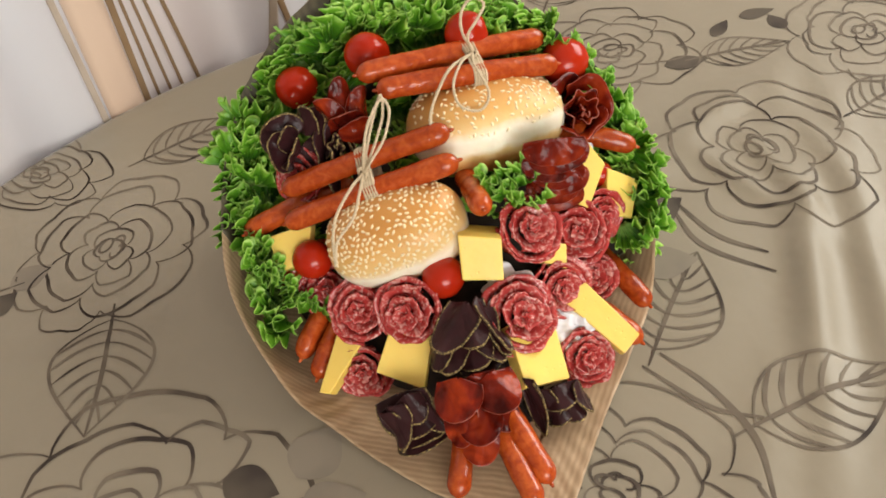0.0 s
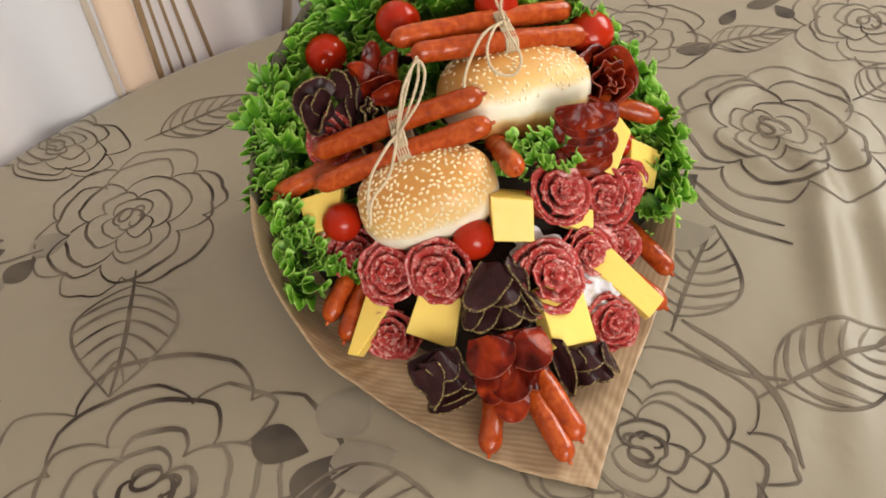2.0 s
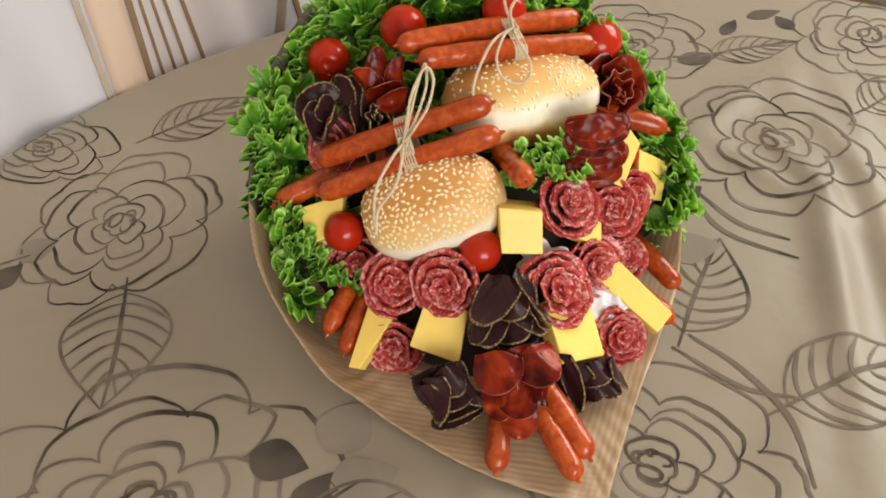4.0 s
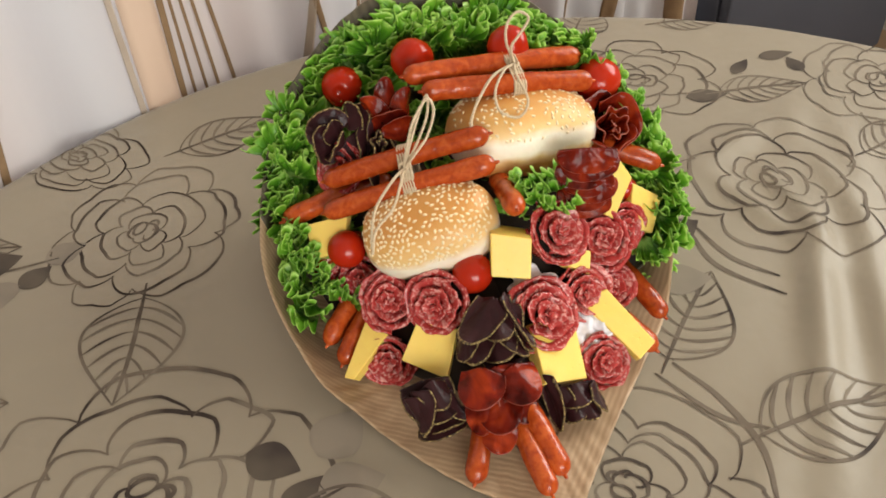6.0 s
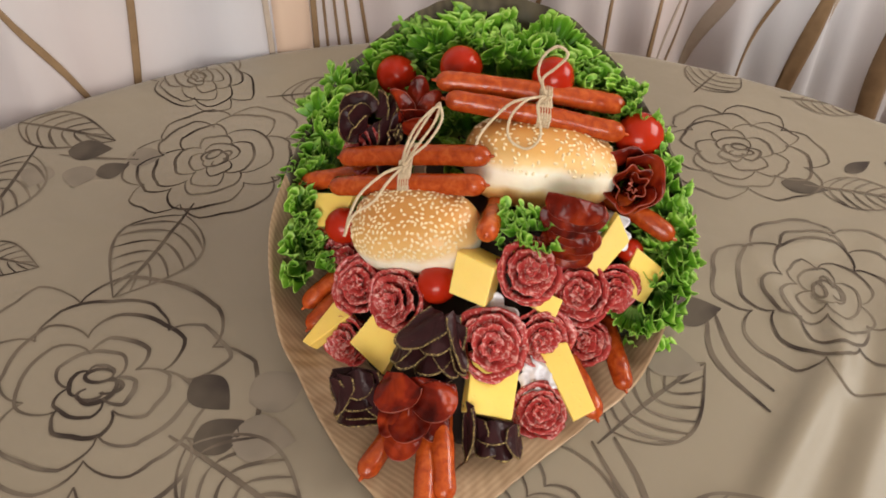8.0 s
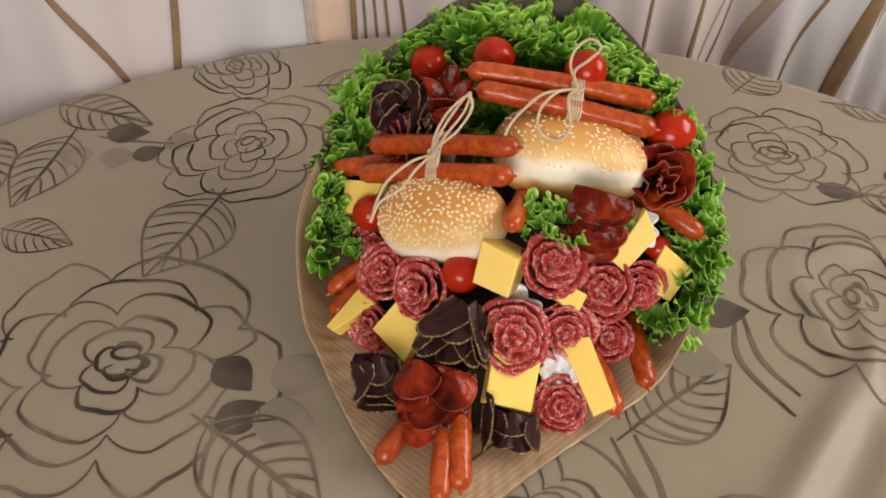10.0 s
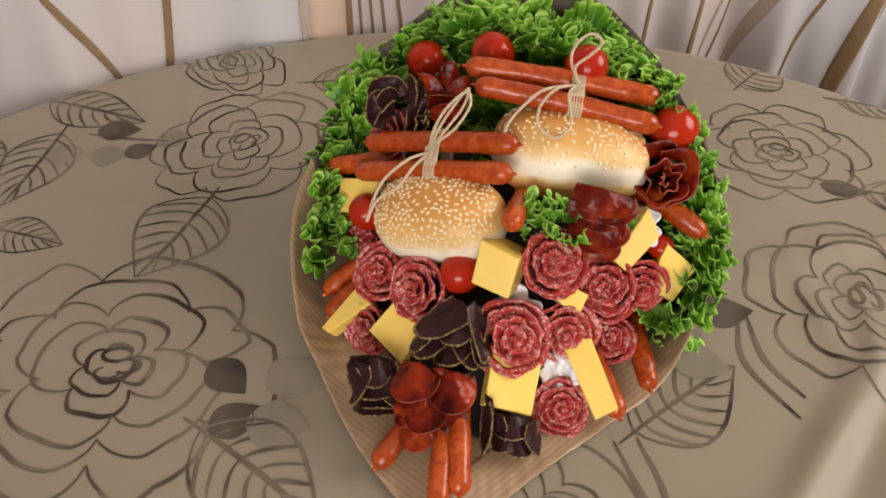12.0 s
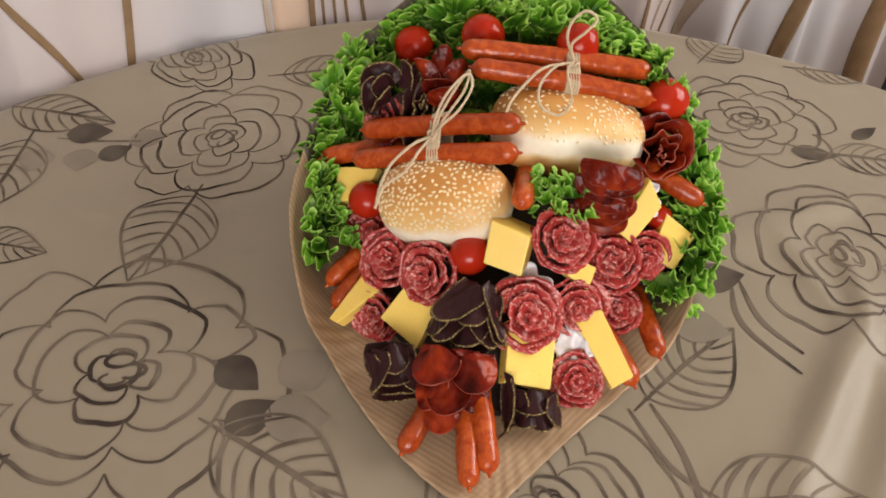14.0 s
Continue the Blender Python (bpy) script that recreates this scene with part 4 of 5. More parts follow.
def bun(centre, m3, a, b, c, seeds, seed):
    """A soft roll: rounded box-like ellipsoid with half-lengths a, b, c and sesame on its upper crust."""
    rnd = random.Random(seed)

    def point(t, p):
        ct, st, cp, sp = math.cos(t), math.sin(t), math.cos(p), math.sin(p)
        e1, e2 = 0.82, 0.80

        def pw(v, e):
            return math.copysign(abs(v) ** e, v)
        q = Vector((a * pw(ct, e1) * pw(cp, e2), b * pw(ct, e1) * pw(sp, e2), c * pw(st, e1)))
        if q.z < 0:
            q.z *= 0.8
        return q * (1 + 0.025 * noise.noise(q * 28 + Vector((seed, 0, 0))))
    nu, nv = 64, 36
    v = [point(-math.pi / 2 + math.pi * j / nv, 2 * math.pi * i / nu) for j in range(nv + 1) for i in range(nu)]
    f = [(j * nu + i, j * nu + (i + 1) % nu, (j + 1) * nu + (i + 1) % nu, (j + 1) * nu + i) for j in range(nv) for i in range(nu)]
    ob = thing("sesame_bun", "golden sesame bun with a pale soft side", "bun", "sesame buns in the bouquet")
    ob.matrix_world = Matrix.Translation(centre) @ m3
    crust = piece("crust", mesh_of("crust", v, f, [BUN]), ob)
    w, g = [], []
    for j, (s, r) in enumerate(((-1, 0.05), (-0.6, 0.75), (0.1, 1.0), (0.7, 0.55), (1, 0.05))):
        for i in range(6):
            x = 2 * math.pi * i / 6
            w.append(Vector((s * 0.0019, r * 0.00112 * math.cos(x), r * 0.0007 * math.sin(x))))
    for j in range(4):
        for i in range(6):
            g.append((j * 6 + i, (j + 1) * 6 + i, (j + 1) * 6 + (i + 1) % 6, j * 6 + (i + 1) % 6))
    grain = mesh_of("sesame_seed", w, g, [SEED])
    placed, tries = [], 0
    while len(placed) < seeds and tries < 6000:
        tries += 1
        t, p = math.asin(rnd.uniform(0.36, 1.0)), rnd.uniform(0, 2 * math.pi)
        q = point(t, p)
        if rnd.random() > 1.25 - (q.x / a) ** 2 * 0.6 or any((q - o).length < 0.0031 for o in placed):
            continue
        n = (point(t, p + 0.02) - q).cross(point(t + 0.02, p) - q)
        if n.length < 1e-12:
            continue
        n.normalize()
        if n.dot(q) < 0:
            n = -n
        placed.append(q)
        piece("sesame_seed", grain, crust, m=facing(q + n * 0.0002, n, rnd.uniform(0, 360)))


def basis(x, z):
    x = Vector(x).normalized()
    y = Vector(z).cross(x).normalized()
    return Matrix((x, y, x.cross(y))).transposed().to_4x4()


bun(Vector((-0.030, 0.404, 0.852)), basis((0.95, 0.06, 0.26), (-0.1, -0.42, 0.9)), 0.053, 0.034, 0.034, 330, 3)
bun(Vector((0.042, 0.482, 0.882)), basis((0.93, 0.34, -0.10), (0.05, 0.12, 0.98)), 0.060, 0.040, 0.036, 260, 7)


def cheese(corners_a, corners_b, label="block of yellow semi-hard cheese with clean cut faces", name="cheese_block"):
    """A cut block between two four-cornered ends."""
    pts = [Vector(p) for p in (*corners_a, *corners_b)]
    mid = sum(pts, Vector()) / 8
    bm = bmesh.new()
    vs = [bm.verts.new(p - mid) for p in pts]
    for q in ((3, 2, 1, 0), (4, 5, 6, 7), (0, 1, 5, 4), (1, 2, 6, 5), (2, 3, 7, 6), (3, 0, 4, 7)):
        bm.faces.new([vs[i] for i in q])
    bmesh.ops.recalc_face_normals(bm, faces=bm.faces)
    bmesh.ops.bevel(bm, geom=bm.edges[:], offset=0.0011, segments=2, affect="EDGES", profile=0.6)
    bmesh.ops.triangulate(bm, faces=[g for g in bm.faces if len(g.verts) > 4])
    me = bpy.data.meshes.new(name)
    bm.to_mesh(me)
    bm.free()
    me.materials.append(CHEESE)
    thing(name, label, "cheese", "cheese blocks in the bouquet", me=me, m=Matrix.Translation(mid))


def slab(face, depth, label="block of yellow semi-hard cheese with clean cut faces"):
    """A block whose front face has the four corners given, and whose back lies depth behind it."""
    p = [Vector(q) for q in face]
    n = (p[1] - p[0]).cross(p[3] - p[0]).normalized()
    p[2] -= n * (p[2] - p[0]).dot(n)
    if n.dot(VIEW) > 0:
        n = -n
    cheese(p, [q + n * depth for q in p], label)


slab(((0.014, 0.361, 0.843), (0.043, 0.360, 0.840), (0.044, 0.373, 0.868), (0.014, 0.377, 0.872)), 0.030)
slab(((-0.055, 0.327, 0.792), (-0.021, 0.314, 0.784), (-0.012, 0.343, 0.806), (-0.040, 0.352, 0.815)), 0.012)
slab(((0.051, 0.304, 0.788), (0.083, 0.316, 0.778), (0.078, 0.352, 0.806), (0.042, 0.342, 0.812)), 0.016)
slab(((0.125, 0.334, 0.776), (0.138, 0.346, 0.782), (0.103, 0.380, 0.806), (0.083, 0.370, 0.803)), 0.013)
slab(((-0.1015, 0.331, 0.768), (-0.093, 0.328, 0.769), (-0.066, 0.354, 0.790), (-0.084, 0.366, 0.794)), 0.012)
slab(((-0.124, 0.402, 0.826), (-0.100, 0.405, 0.832), (-0.096, 0.428, 0.850), (-0.130, 0.425, 0.842)), 0.012)
slab(((0.068, 0.386, 0.830), (0.090, 0.384, 0.818), (0.092, 0.400, 0.828), (0.066, 0.396, 0.838)), 0.010)
slab(((0.100, 0.424, 0.846), (0.112, 0.424, 0.838), (0.126, 0.448, 0.860), (0.114, 0.452, 0.880)), 0.012)
slab(((0.127, 0.436, 0.818), (0.148, 0.440, 0.806), (0.158, 0.462, 0.826), (0.132, 0.462, 0.842)), 0.012)


def rose(p, d, r, mat, rim, slices, name, label, category, group, thick, seed, flare=0.35, wave=1.0, depth=1.3, oval=1.0):
    """A rose rolled from thin slices: each a curved sheet round the axis, the outer ones opening wider."""
    rnd = random.Random(seed)
    ob = thing(name, label, category, group)
    d = (Vector(d).normalized() + Vector((rnd.uniform(-0.3, 0.3), rnd.uniform(-0.2, 0.2), rnd.uniform(-0.2, 0.2)))).normalized()
    ob.matrix_world = facing(Vector(p) - d * r * 0.12, d, rnd.uniform(0, 360))
    turn = 0.0
    for k in range(slices):
        q = (k + 0.6) / slices
        rad = r * (0.03 + 0.97 * q)
        arc = 4.6 - 2.0 * q
        turn += 2.3 + rnd.uniform(-0.3, 0.3)
        ph = rnd.uniform(0, 6.28)
        n1, n2 = rnd.choice((2, 3)), rnd.choice((5, 6, 7))

        def fn(u, v, rad=rad, arc=arc, turn=turn, ph=ph, q=q, n1=n1, n2=n2):
            a = turn + arc * (u - 0.5)
            edge = abs(2 * u - 1)
            rr = rad * (0.62 + 0.38 * v) * (1 - 0.10 * edge ** 2)
            rr += flare * r * q * max(0.0, v - 0.6) ** 2 * 3.2 * (1 + 0.4 * math.sin(n1 * a + ph))
            rr += wave * r * 0.035 * v * math.sin(n2 * a + ph)
            z = -depth * r * (1 - v) + r * (0.16 - 0.42 * q * q) * v - 0.25 * r * edge ** 3 * v
            z += wave * r * 0.045 * v * math.sin(n1 * a * 1.5 + ph * 2)
            return Vector((rr * math.cos(a), rr * oval * math.sin(a), z))
        v, f, idx = sheet(30, 12, fn, thick)
        piece("slice", mesh_of("slice", v, f, [mat, rim], True, idx), ob)
    return ob


def salami_rose(p, d, r, seed):
    """A tight rose of salami: nested shallow cones that wind round the axis, the outer slices reaching down the sides."""
    rnd = random.Random(seed)
    ob = thing("salami_rose", "rose rolled from thin marbled salami slices", "salami", "salami roses")
    d = (Vector(d).normalized() + Vector((rnd.uniform(-0.3, 0.3), rnd.uniform(-0.2, 0.2), rnd.uniform(-0.2, 0.2)))).normalized()
    ob.matrix_world = facing(Vector(p) - d * r * 0.10, d, rnd.uniform(0, 360))
    n = 12
    off = Vector((rnd.uniform(-0.10, 0.10) * r, rnd.uniform(-0.10, 0.10) * r, 0))
    turn = 0.0
    for k in range(n):
        q = 0.94 * (k + 0.8) / n
        outer = k >= n - 3
        arc = 5.4 if outer else 4.4 - 1.6 * q
        turn += 2.2 + rnd.uniform(-0.4, 0.4)
        ph, ph2, n2 = rnd.uniform(0, 6.28), rnd.uniform(0, 6.28), rnd.choice((4, 5, 6))
        deep = 0.85 if outer else 0.21

        def fn(u, v, q=q, arc=arc, turn=turn, ph=ph, ph2=ph2, n2=n2, deep=deep):
            a = turn + arc * (u - 0.5)
            rr = r * max(0.015, q - (0.32 if deep > 0.5 else 0.27) * (1 - v) + 0.10 * (u - 0.5))
            rr += r * v * (0.030 * math.sin(n2 * a + ph) + 0.018 * math.sin(11 * a + ph2) + 0.035 * q * math.sin(2 * a + ph2))
            z = r * (0.14 - 0.40 * q * q) - deep * r * (1 - v) ** (2.6 if deep > 0.5 else 1.2) + 0.05 * r * math.sin(2.5 * a + ph) * v - 0.10 * r * abs(2 * u - 1) ** 4
            return Vector((rr * math.cos(a), rr * math.sin(a), z)) + off * (1 - q)
        v, f, idx = sheet(40, 7, fn, 0.0012)
        piece("slice", mesh_of("slice", v, f, [SALAMI]), ob)


def fan(p, spread=0.5):
    return VIEW + Vector(((p[0] - 0.01) / 0.15 * spread, 0, 0))


SALAMI_ROSES = [((0.068, 0.388, 0.863), 0.0225), ((0.101, 0.408, 0.834), 0.0225), ((0.127, 0.430, 0.820), 0.019), ((0.056, 0.345, 0.820), 0.0260),
                ((0.089, 0.371, 0.811), 0.0215), ((0.114, 0.399, 0.788), 0.019), ((-0.092, 0.395, 0.808), 0.0205), ((-0.062, 0.362, 0.822), 0.0220),
                ((-0.028, 0.348, 0.829), 0.0225), ((0.100, 0.333, 0.776), 0.0195), ((-0.068, 0.337, 0.775), 0.0190), ((-0.103, 0.450, 0.876), 0.0200)]
for i, (p, r) in enumerate(SALAMI_ROSES):
    r *= 1.24
    d = fan(p, 0.35) + Vector((0, -0.15 if p[2] < 0.84 else 0, 0))
    salami_rose(p, d, r, 20 + i)

rose((-0.066, 0.450, 0.900), (0.05, -0.6, 0.75), 0.0245, DRIED, PEPPER, 5, "dried_beef_rose", "dark dried beef rose with a pepper-crusted edge", "dried meat", "dark dried beef roses", 0.0015, 53, 0.6, 2.4, 1.2, 0.62)
rose((0.118, 0.481, 0.886), (0.1, -0.6, 0.8), 0.0285, HAM, HAM_EDGE, 6, "cured_meat_rose", "translucent dark red cured meat slices folded into a rose", "cured meat", "red cured meat roses", 0.0009, 70, 0.55, 2.0, 1.2, 0.85)


def petal(parent, m, w, h, mats, cup, thick, seed, name="slice"):
    """One rounded slice, cupped, with its free edge at +y."""
    rnd = random.Random(seed)
    ph = rnd.uniform(0, 6)

    def fn(u, v):
        a = (u - 0.5) * math.pi * 1.25
        r = 0.04 + 0.96 * v
        x, y = w * math.sin(a) * r, h * (0.35 + 0.65 * math.cos(a)) * r
        z = -cup * (x / w) ** 2 * w + (0.07 * math.sin(4 * a + ph) + 0.03 * math.sin(9 * a + 2 * ph)) * w * v ** 2 + 0.16 * h * v ** 4 - 0.10 * h * v
        return Vector((x, y, z))
    v, f, idx = sheet(28, 24, fn, thick, 1 if mats[1] is PEPPER else 0)
    piece(name, mesh_of(name, v, f, mats, True, idx), parent, m=m)


def petals(name, label, category, group, rows, mats, thick, seed):
    """A cluster of overlapping slices: rows of (place, the way the tip points, the way the face looks, half width, length, cup)."""
    ob = thing(name, label, category, group)
    ob.matrix_world = Matrix.Translation(rows[0][0])
    o = Vector(rows[0][0])
    for i, (p, tip, face, w, h, cup) in enumerate(rows):
        y = Vector(tip).normalized()
        x = y.cross(Vector(face)).normalized()
        z = x.cross(y)
        petal(ob, Matrix.Translation(Vector(p) - o) @ Matrix((x, y, z)).transposed().to_4x4(), w, h, mats, cup, thick, seed + i)


RIGHT, UP = Vector((0.93, 0.36, 0.0)), Vector((-0.25, 0.66, 0.71))


def across_face(x, y, z):
    """A direction by its shares to the right, up the bouquet's face and out of it."""
    return RIGHT * x + UP * y + VIEW * z


def around(base, rows):
    """Places from base by centimetres to the right, up and towards the face's front."""
    return [Vector(base) + across_face(x, y, z) / 100 for x, y, z in rows]


def slices_round(base, rows):
    """Rows for petals(), in centimetres round base: root, the way the tip points, the way the face looks, half width, length, cup."""
    return [(around(base, (p,))[0], across_face(*tip), across_face(*face), w / 100, h / 100, cup) for p, tip, face, w, h, cup in rows]


BEEF = ("dried meat", "dark dried beef roses")
HAMS = ("cured meat", "red cured meat roses")
petals("dried_beef_cluster", "tall cluster of overlapping dark dried beef slices", *BEEF, slices_round((0.018, 0.350, 0.840), (
    ((-0.3, -0.4, 0.1), (-0.8, -0.6, 0.1), (-0.45, 0.35, 0.8), 1.5, 4.2, 0.35), ((0.4, -0.2, 0.2), (0.2, -1, 0.05), (0.9, 0.1, 0.45), 1.0, 4.6, 0.3),
    ((-0.7, -1.0, 0.3), (-0.05, -1, 0.5), (0, 0.5, 0.9), 1.3, 2.8, 0.7), ((-1.3, -2.5, 0.0), (0.1, -1, 0.5), (-0.1, 0.5, 0.9), 1.5, 2.7, 0.7),
    ((-2.4, -2.0, -0.2), (-0.3, -1, 0.4), (-0.5, 0.35, 0.8), 1.3, 2.9, 0.6), ((-3.2, -1.9, -0.2), (-0.3, -0.95, 0), (-0.8, 0.1, 0.55), 1.1, 2.4, 0.4),
    ((0.0, -2.6, -0.1), (0.25, -1, 0.35), (0.7, 0.3, 0.6), 1.1, 2.7, 0.6), ((0.6, -2.3, -0.2), (0.2, -1, 0), (0.9, 0, 0.4), 1.0, 2.8, 0.3),
    ((-0.9, -3.7, -0.4), (0, -1, 0.4), (0.1, 0.4, 0.9), 1.6, 2.1, 0.6), ((-0.6, -0.6, -0.5), (-0.2, -1, 0), (-0.1, 0, 1), 2.2, 4.0, 0.3))), [DRIED, PEPPER], 0.0012, 100)
petals("dried_beef_cluster", "folded dark dried beef slices with gold-speckled pepper edges", *BEEF, slices_round((-0.0346, 0.2954, 0.803), (
    ((0.3, 0.2, 0.3), (0.2, -1, 0.35), (0.2, 0.2, 1), 1.1, 2.3, 0.9), ((0.2, -1.1, 0.1), (-0.1, -1, 0.5), (-0.1, 0.4, 0.9), 1.4, 1.9, 0.9), ((0.6, -1.9, -0.1), (0.15, -1, 0.5), (0.1, 0.5, 0.9), 1.7, 1.7, 0.9), ((0.0, -2.6, -0.4), (0.0, -1, 0.4), (-0.1, 0.4, 0.9), 1.9, 1.5, 0.8),
    ((-1.2, -0.1, 0), (0.05, -1, 0.1), (-0.85, 0.1, 0.5), 1.2, 3.2, 0.8), ((-1.9, -0.4, -0.3), (0.25, -1, 0), (-0.95, 0, 0.35), 1.1, 3.2, 0.8), ((1.5, -0.8, -0.1), (0.3, -1, 0), (0.8, 0.1, 0.5), 1.0, 2.8, 0.8),
    ((-0.2, 0.4, -0.6), (0, -1, 0), (0, 0, 1), 2.0, 3.4, 0.3))), [DRIED, PEPPER], 0.0013, 115)
petals("dried_beef_cluster", "folded dark dried beef slices under a cheese block", *BEEF, slices_round((0.0725, 0.305, 0.780), (
    ((0, 0.4, 0.2), (0.1, -1, 0.4), (0.1, 0.4, 0.9), 1.4, 1.8, 0.9), ((-0.5, -0.8, 0.1), (-0.1, -1, 0.5), (-0.2, 0.4, 0.9), 0.9, 1.6, 1.1), ((0.6, -0.7, 0.1), (0.2, -1, 0.3), (0.4, 0.2, 0.9), 1.1, 1.9, 0.9),
    ((1.6, 0.2, 0), (0.1, -1, 0), (0.85, 0, 0.5), 1.0, 2.6, 0.4), ((-2.0, 1.8, 0), (0.05, -1, 0), (-0.9, 0, 0.4), 1.0, 4.4, 0.3), ((-1.3, 0.6, -0.1), (0.1, -1, 0), (-0.7, 0, 0.6), 1.0, 2.9, 0.4),
    ((0, 0.4, -0.5), (0, -1, 0), (0, 0, 1), 1.8, 2.6, 0.3))), [DRIED, PEPPER], 0.0013, 125)
petals("dried_beef_cluster", "opened dark dried beef slices among the lettuce", *BEEF, slices_round((-0.1010, 0.4667, 0.9000), (
    ((-0.4, -0.3, -0.1), (-0.35, 0.9, 0.2), (-0.2, -0.3, 0.95), 1.9, 2.3, 0.3), ((-0.4, -0.8, 0.1), (-0.9, -0.1, 0.2), (-0.3, -0.4, 0.85), 1.6, 1.8, 0.35),
    ((0.1, -0.6, 0.5), (-0.3, 0.6, 0.6), (0.6, -0.6, 0.5), 1.0, 1.7, 0.4), ((1.0, -0.2, 0.3), (0.3, 0.8, 0.4), (-0.8, -0.2, 0.6), 1.1, 2.3, 0.4),
    ((1.5, -0.2, 0.2), (0.5, 0.8, 0.3), (-0.8, -0.1, 0.6), 1.0, 2.1, 0.4), ((0.2, -1.2, 0.4), (-0.6, -0.4, 0.6), (-0.2, -0.8, 0.6), 1.4, 1.8, 0.4),
    ((0.4, -0.6, -0.4), (0.4, -0.6, 0.1), (0, 0, 1), 1.9, 2.2, 0.3))), [DRIED, PEPPER], 0.0013, 131)
petals("cured_meat_rose", "upright dark red cured meat slices among the lettuce", *HAMS, slices_round((-0.0618, 0.4715, 0.9090), (
    ((0.3, 0.4, -0.2), (0.15, 1, 0.2), (0.3, -0.2, 0.9), 0.9, 2.7, 0.9), ((-0.6, -0.6, 0.2), (-0.3, 1, 0.3), (-0.6, -0.2, 0.8), 1.0, 2.7, 0.9), ((1.2, -0.8, 0.1), (0.35, 1, 0.2), (0.6, -0.2, 0.8), 1.0, 2.8, 0.9),
    ((0.1, -1.6, 0.4), (-0.1, 0.8, 0.5), (-0.2, -0.6, 0.8), 1.5, 2.1, 0.8), ((0.7, -2.2, 0.3), (0.3, 0.7, 0.5), (0.4, -0.6, 0.7), 1.4, 2.1, 0.8))), [HAM, HAM_EDGE], 0.0010, 70)
petals("cured_meat_fan", "overlapping glossy red cured meat slices above the sausage tips", *HAMS, slices_round((0.0161, 0.304, 0.817), (
    ((-1.2, -0.1, 0.1), (-0.45, -0.9, 0.3), (-0.2, 0.3, 1), 1.7, 3.1, 0.45), ((0.9, -0.6, 0.25), (0.2, -1, 0.35), (0.2, 0.35, 1), 1.7, 3.0, 0.5), ((-0.7, -2.2, 0.0), (-0.15, -1, 0.3), (-0.1, 0.3, 1), 1.6, 2.9, 0.5),
    ((-1.1, -3.6, -0.1), (-0.2, -1, 0.15), (0.1, 0.15, 1), 1.4, 2.8, 0.5), ((-1.8, -1.8, -0.3), (-0.3, -1, 0), (-0.4, 0, 0.9), 1.3, 3.0, 0.35), ((0.8, -2.4, -0.3), (0.1, -1, 0), (0.4, 0, 0.9), 1.3, 2.6, 0.35),
    ((-0.2, -0.3, 0), (0, -1, 0), (0, 0.1, 1), 1.6, 2.6, 0.3))), [HAM, HAM_EDGE], 0.0010, 140)
petals("cured_meat_stack", "stack of dark red cured meat slices beside the cheese", *HAMS, [
    ((0.087 + 0.0025 * math.sin(k * 2.1), 0.423 - 0.0012 * k, 0.911 - 0.0062 * k), (0.12 * math.sin(k * 1.7), -0.45, -0.9), (0.12 * math.sin(k), -0.85, 0.6), 0.0225 - 0.0004 * k, 0.0200, 0.12)
    for k in range(7)], [HAM, HAM_EDGE], 0.0012, 170)


def film(p, r, seed):
    def fn(u, v):
        a = 6.2832 * u
        k = r * v * (1 + 0.22 * math.sin(3 * a + seed) + 0.12 * math.sin(7 * a + 2 * seed))
        q = Vector((k * math.cos(a), k * math.sin(a) * 0.7, 0.10 * r * (1 - v * v)))
        return q + Vector((0, 0, 0.0045 * noise.noise(q * 150 + Vector((seed, 0, 0)))))
    v, f, _ = sheet(48, 12, fn, 0.0005)
    thing("film_wrap", "crinkled whitish cling film showing between the food", "film", me=mesh_of("film_wrap", v, f, [FILM]), m=facing(p, VIEW))


film((0.092, 0.356, 0.787), 0.0205, 1)
film((0.045, 0.374, 0.820), 0.020, 2)
film((0.108, 0.462, 0.852), 0.018, 4)


# ---- twine bows ----
def twine(parent, name, pts, n=90, r=0.0009, twist=340):
    path = smooth_path(pts, n)
    fr = frames_along(path)
    strands = []
    s = 0.0
    for h in (0, math.pi):
        q, s = [], 0.0
        for i, p in enumerate(path):
            if i:
                s += (p - path[i - 1]).length
            a = s * twist * 4 + h
            q.append(p + (fr[i][0] * math.cos(a) + fr[i][1] * math.sin(a)) * r * 0.62)
        strands.append(tube(q, lambda u: r * 0.85, 6))
    v, f = joined(strands)
    piece(name, mesh_of(name, v, f, [TWINE]), parent)


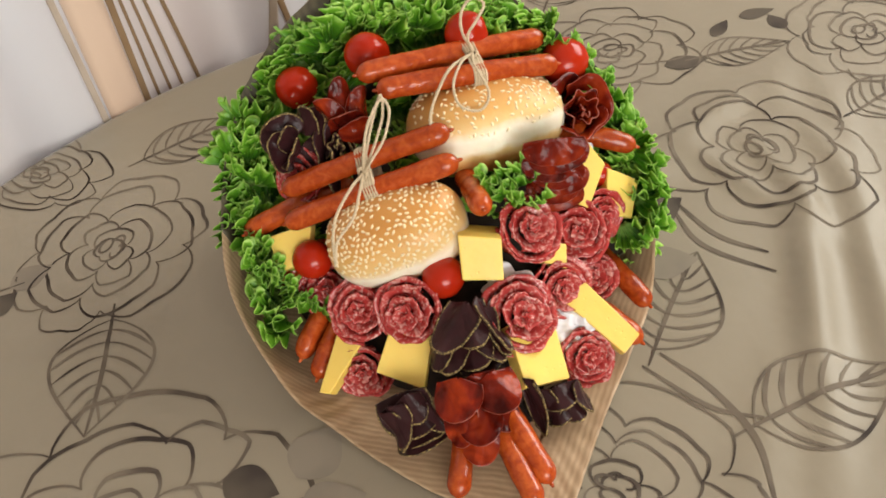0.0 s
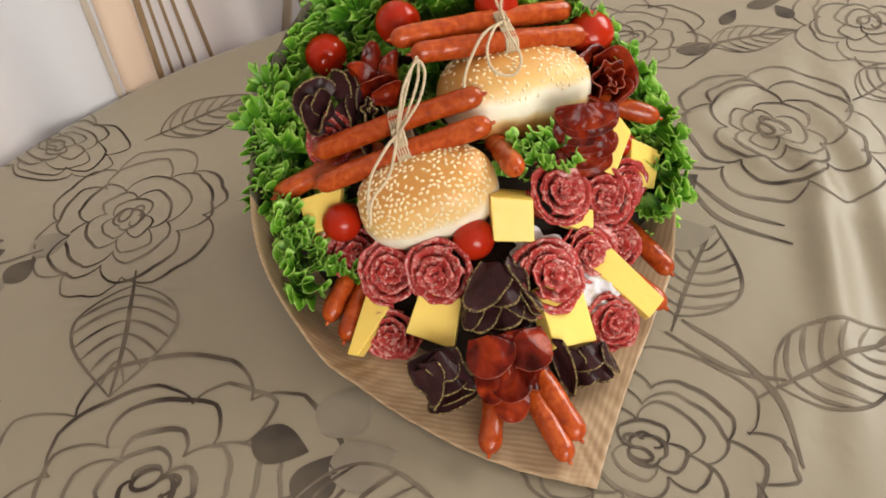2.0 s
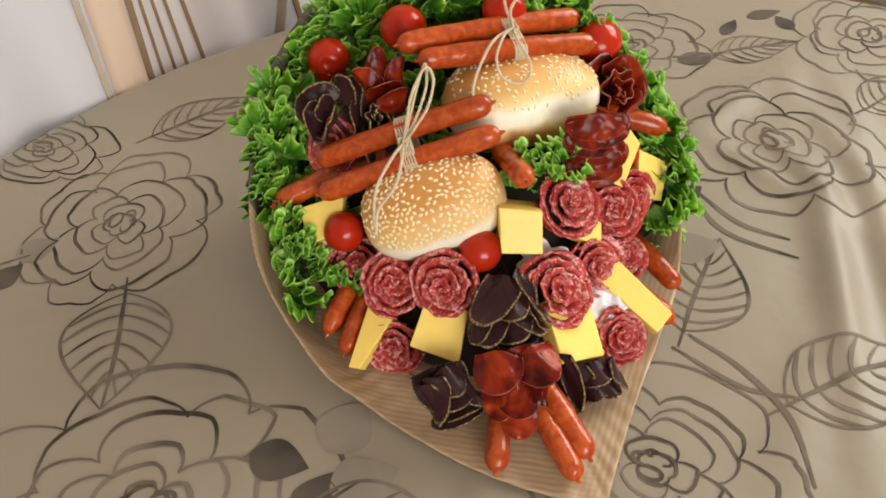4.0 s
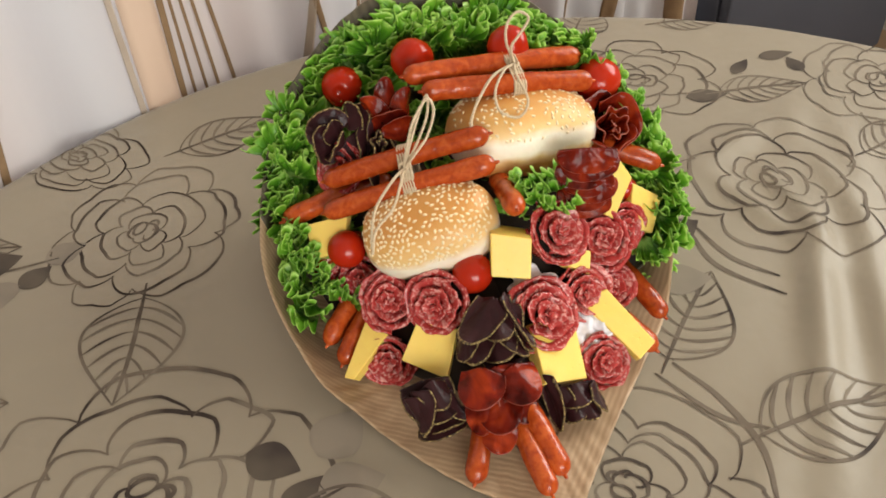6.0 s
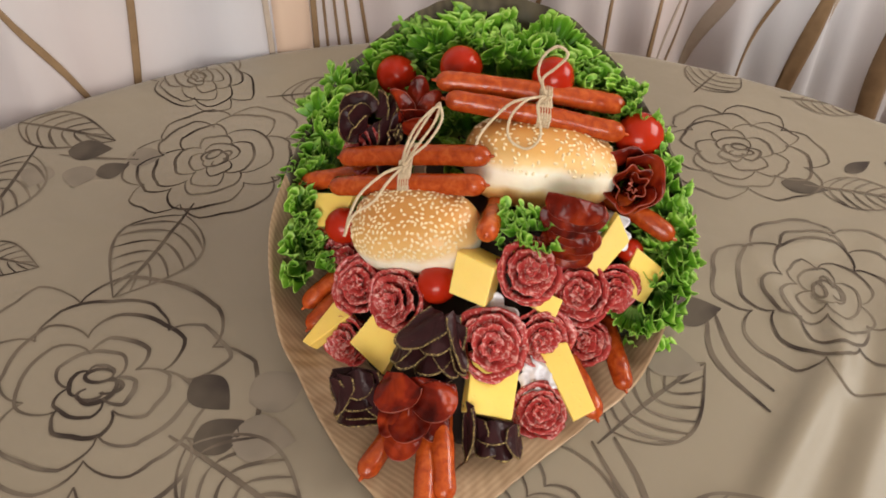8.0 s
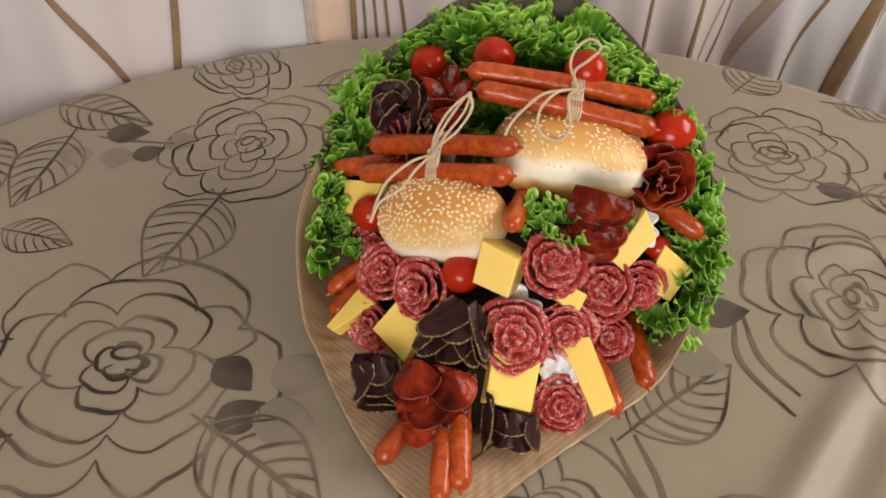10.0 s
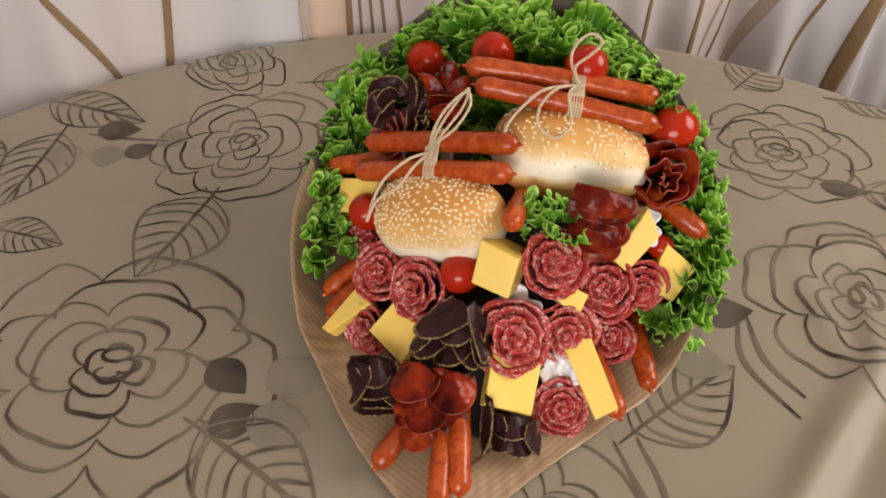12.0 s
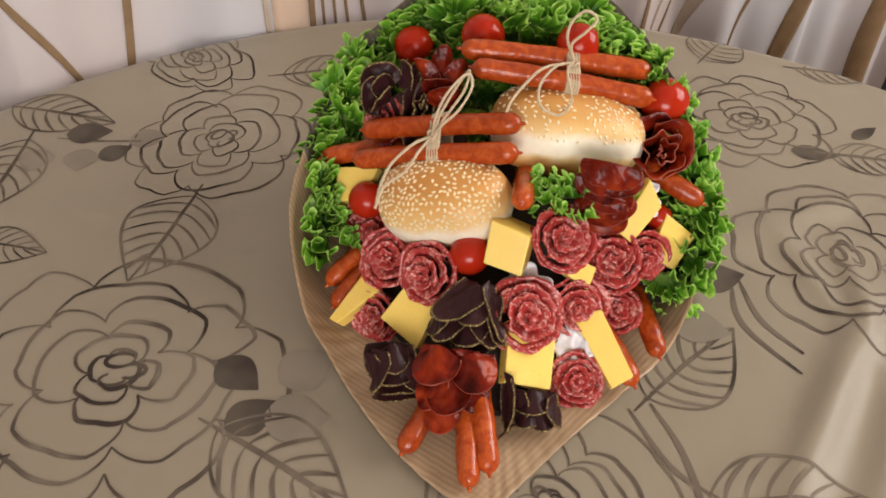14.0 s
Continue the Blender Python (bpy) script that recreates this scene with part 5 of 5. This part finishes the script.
def bow(pair, at, loops, tails, turns=5):
    """Twine round a pair of sausages at the share `at` of their length, tied on the camera side."""
    (a0, a1), (b0, b1) = pair
    pa, pb = a0.lerp(a1, at), b0.lerp(b1, at)
    d = ((a1 - a0) + (b1 - b0)).normalized()
    across = (pb - pa)
    across = (across - d * across.dot(d)).normalized()
    out = d.cross(across)
    if out.dot(VIEW) < 0:
        out = -out
    mid = (pa + pb) / 2
    half = (pb - pa).length / 2
    ob = thing("twine_bow", "natural jute twine bow tied round two sausages", "twine", "twine bows")
    rr = R + 0.0014
    for k in range(turns):
        sh = d * ((k - (turns - 1) / 2) * 0.0021)
        pts = []
        for i in range(25):
            a = 2 * math.pi * i / 24
            x = half * math.copysign(min(1, abs(math.cos(a)) * 3), math.cos(a)) + rr * math.cos(a)
            pts.append(mid + sh + across * x + out * (rr * math.sin(a)) + d * 0.0018 * (i / 24))
        twine(ob, "wrap", pts, 60)
    knot = mid + out * (rr + 0.002) + VIEW * 0.001
    kp = [knot + across * (0.004 * math.cos(a)) + d * (0.003 * math.sin(a)) + out * (0.002 * math.sin(2 * a)) for a in np.linspace(0, 9, 14)]
    twine(ob, "knot", kp, 50)
    for pts in loops:
        twine(ob, "loop", [knot] + [Vector(p) for p in pts] + [knot])
    for pts in tails:
        twine(ob, "tail", [knot] + [Vector(p) for p in pts])


K1 = Vector((-0.046, 0.414, 0.906))
K2 = Vector((0.031, 0.490, 0.945))
bow(LOW_PAIR, 0.52,
    [around(K1, ((0.5, 1.2, 0.6), (1.5, 2.8, 1.2), (2.9, 4.1, 1.2), (3.2, 3.2, 1.0), (2.2, 1.6, 0.8), (0.9, 0.6, 0.4))),
     around(K1, ((0.8, 1.4, 0.4), (2.0, 3.2, 0.8), (3.0, 4.4, 0.9), (2.6, 3.0, 0.8), (1.2, 1.2, 0.5)))],
    [around(K1, ((-1.2, -0.8, 0.5), (-2.8, -2.2, 0.5), (-3.6, -3.6, 0.3), (-4.0, -5.0, 0.2))),
     around(K1, ((-0.8, -1.4, 0.6), (-1.8, -2.8, 0.6), (-3.4, -3.9, 0.4), (-4.1, -5.4, 0.2)))])
bow(TOP_PAIR, 0.55,
    [around(K2, ((0.3, 1.2, 0.5), (0.8, 2.4, 0.8), (1.8, 3.0, 0.8), (2.5, 2.4, 0.7), (1.6, 1.5, 0.5), (0.6, 0.7, 0.3))),
     around(K2, ((-0.6, -1.0, 0.6), (-1.7, -2.4, 0.9), (-1.7, -3.9, 0.9), (-0.4, -4.6, 0.8), (0.6, -3.6, 0.9), (0.3, -1.4, 0.7)))],
    [around(K2, ((-1.4, -1.1, 0.7), (-2.8, -2.3, 0.9), (-3.9, -3.6, 0.8), (-4.3, -4.6, 0.6)))])
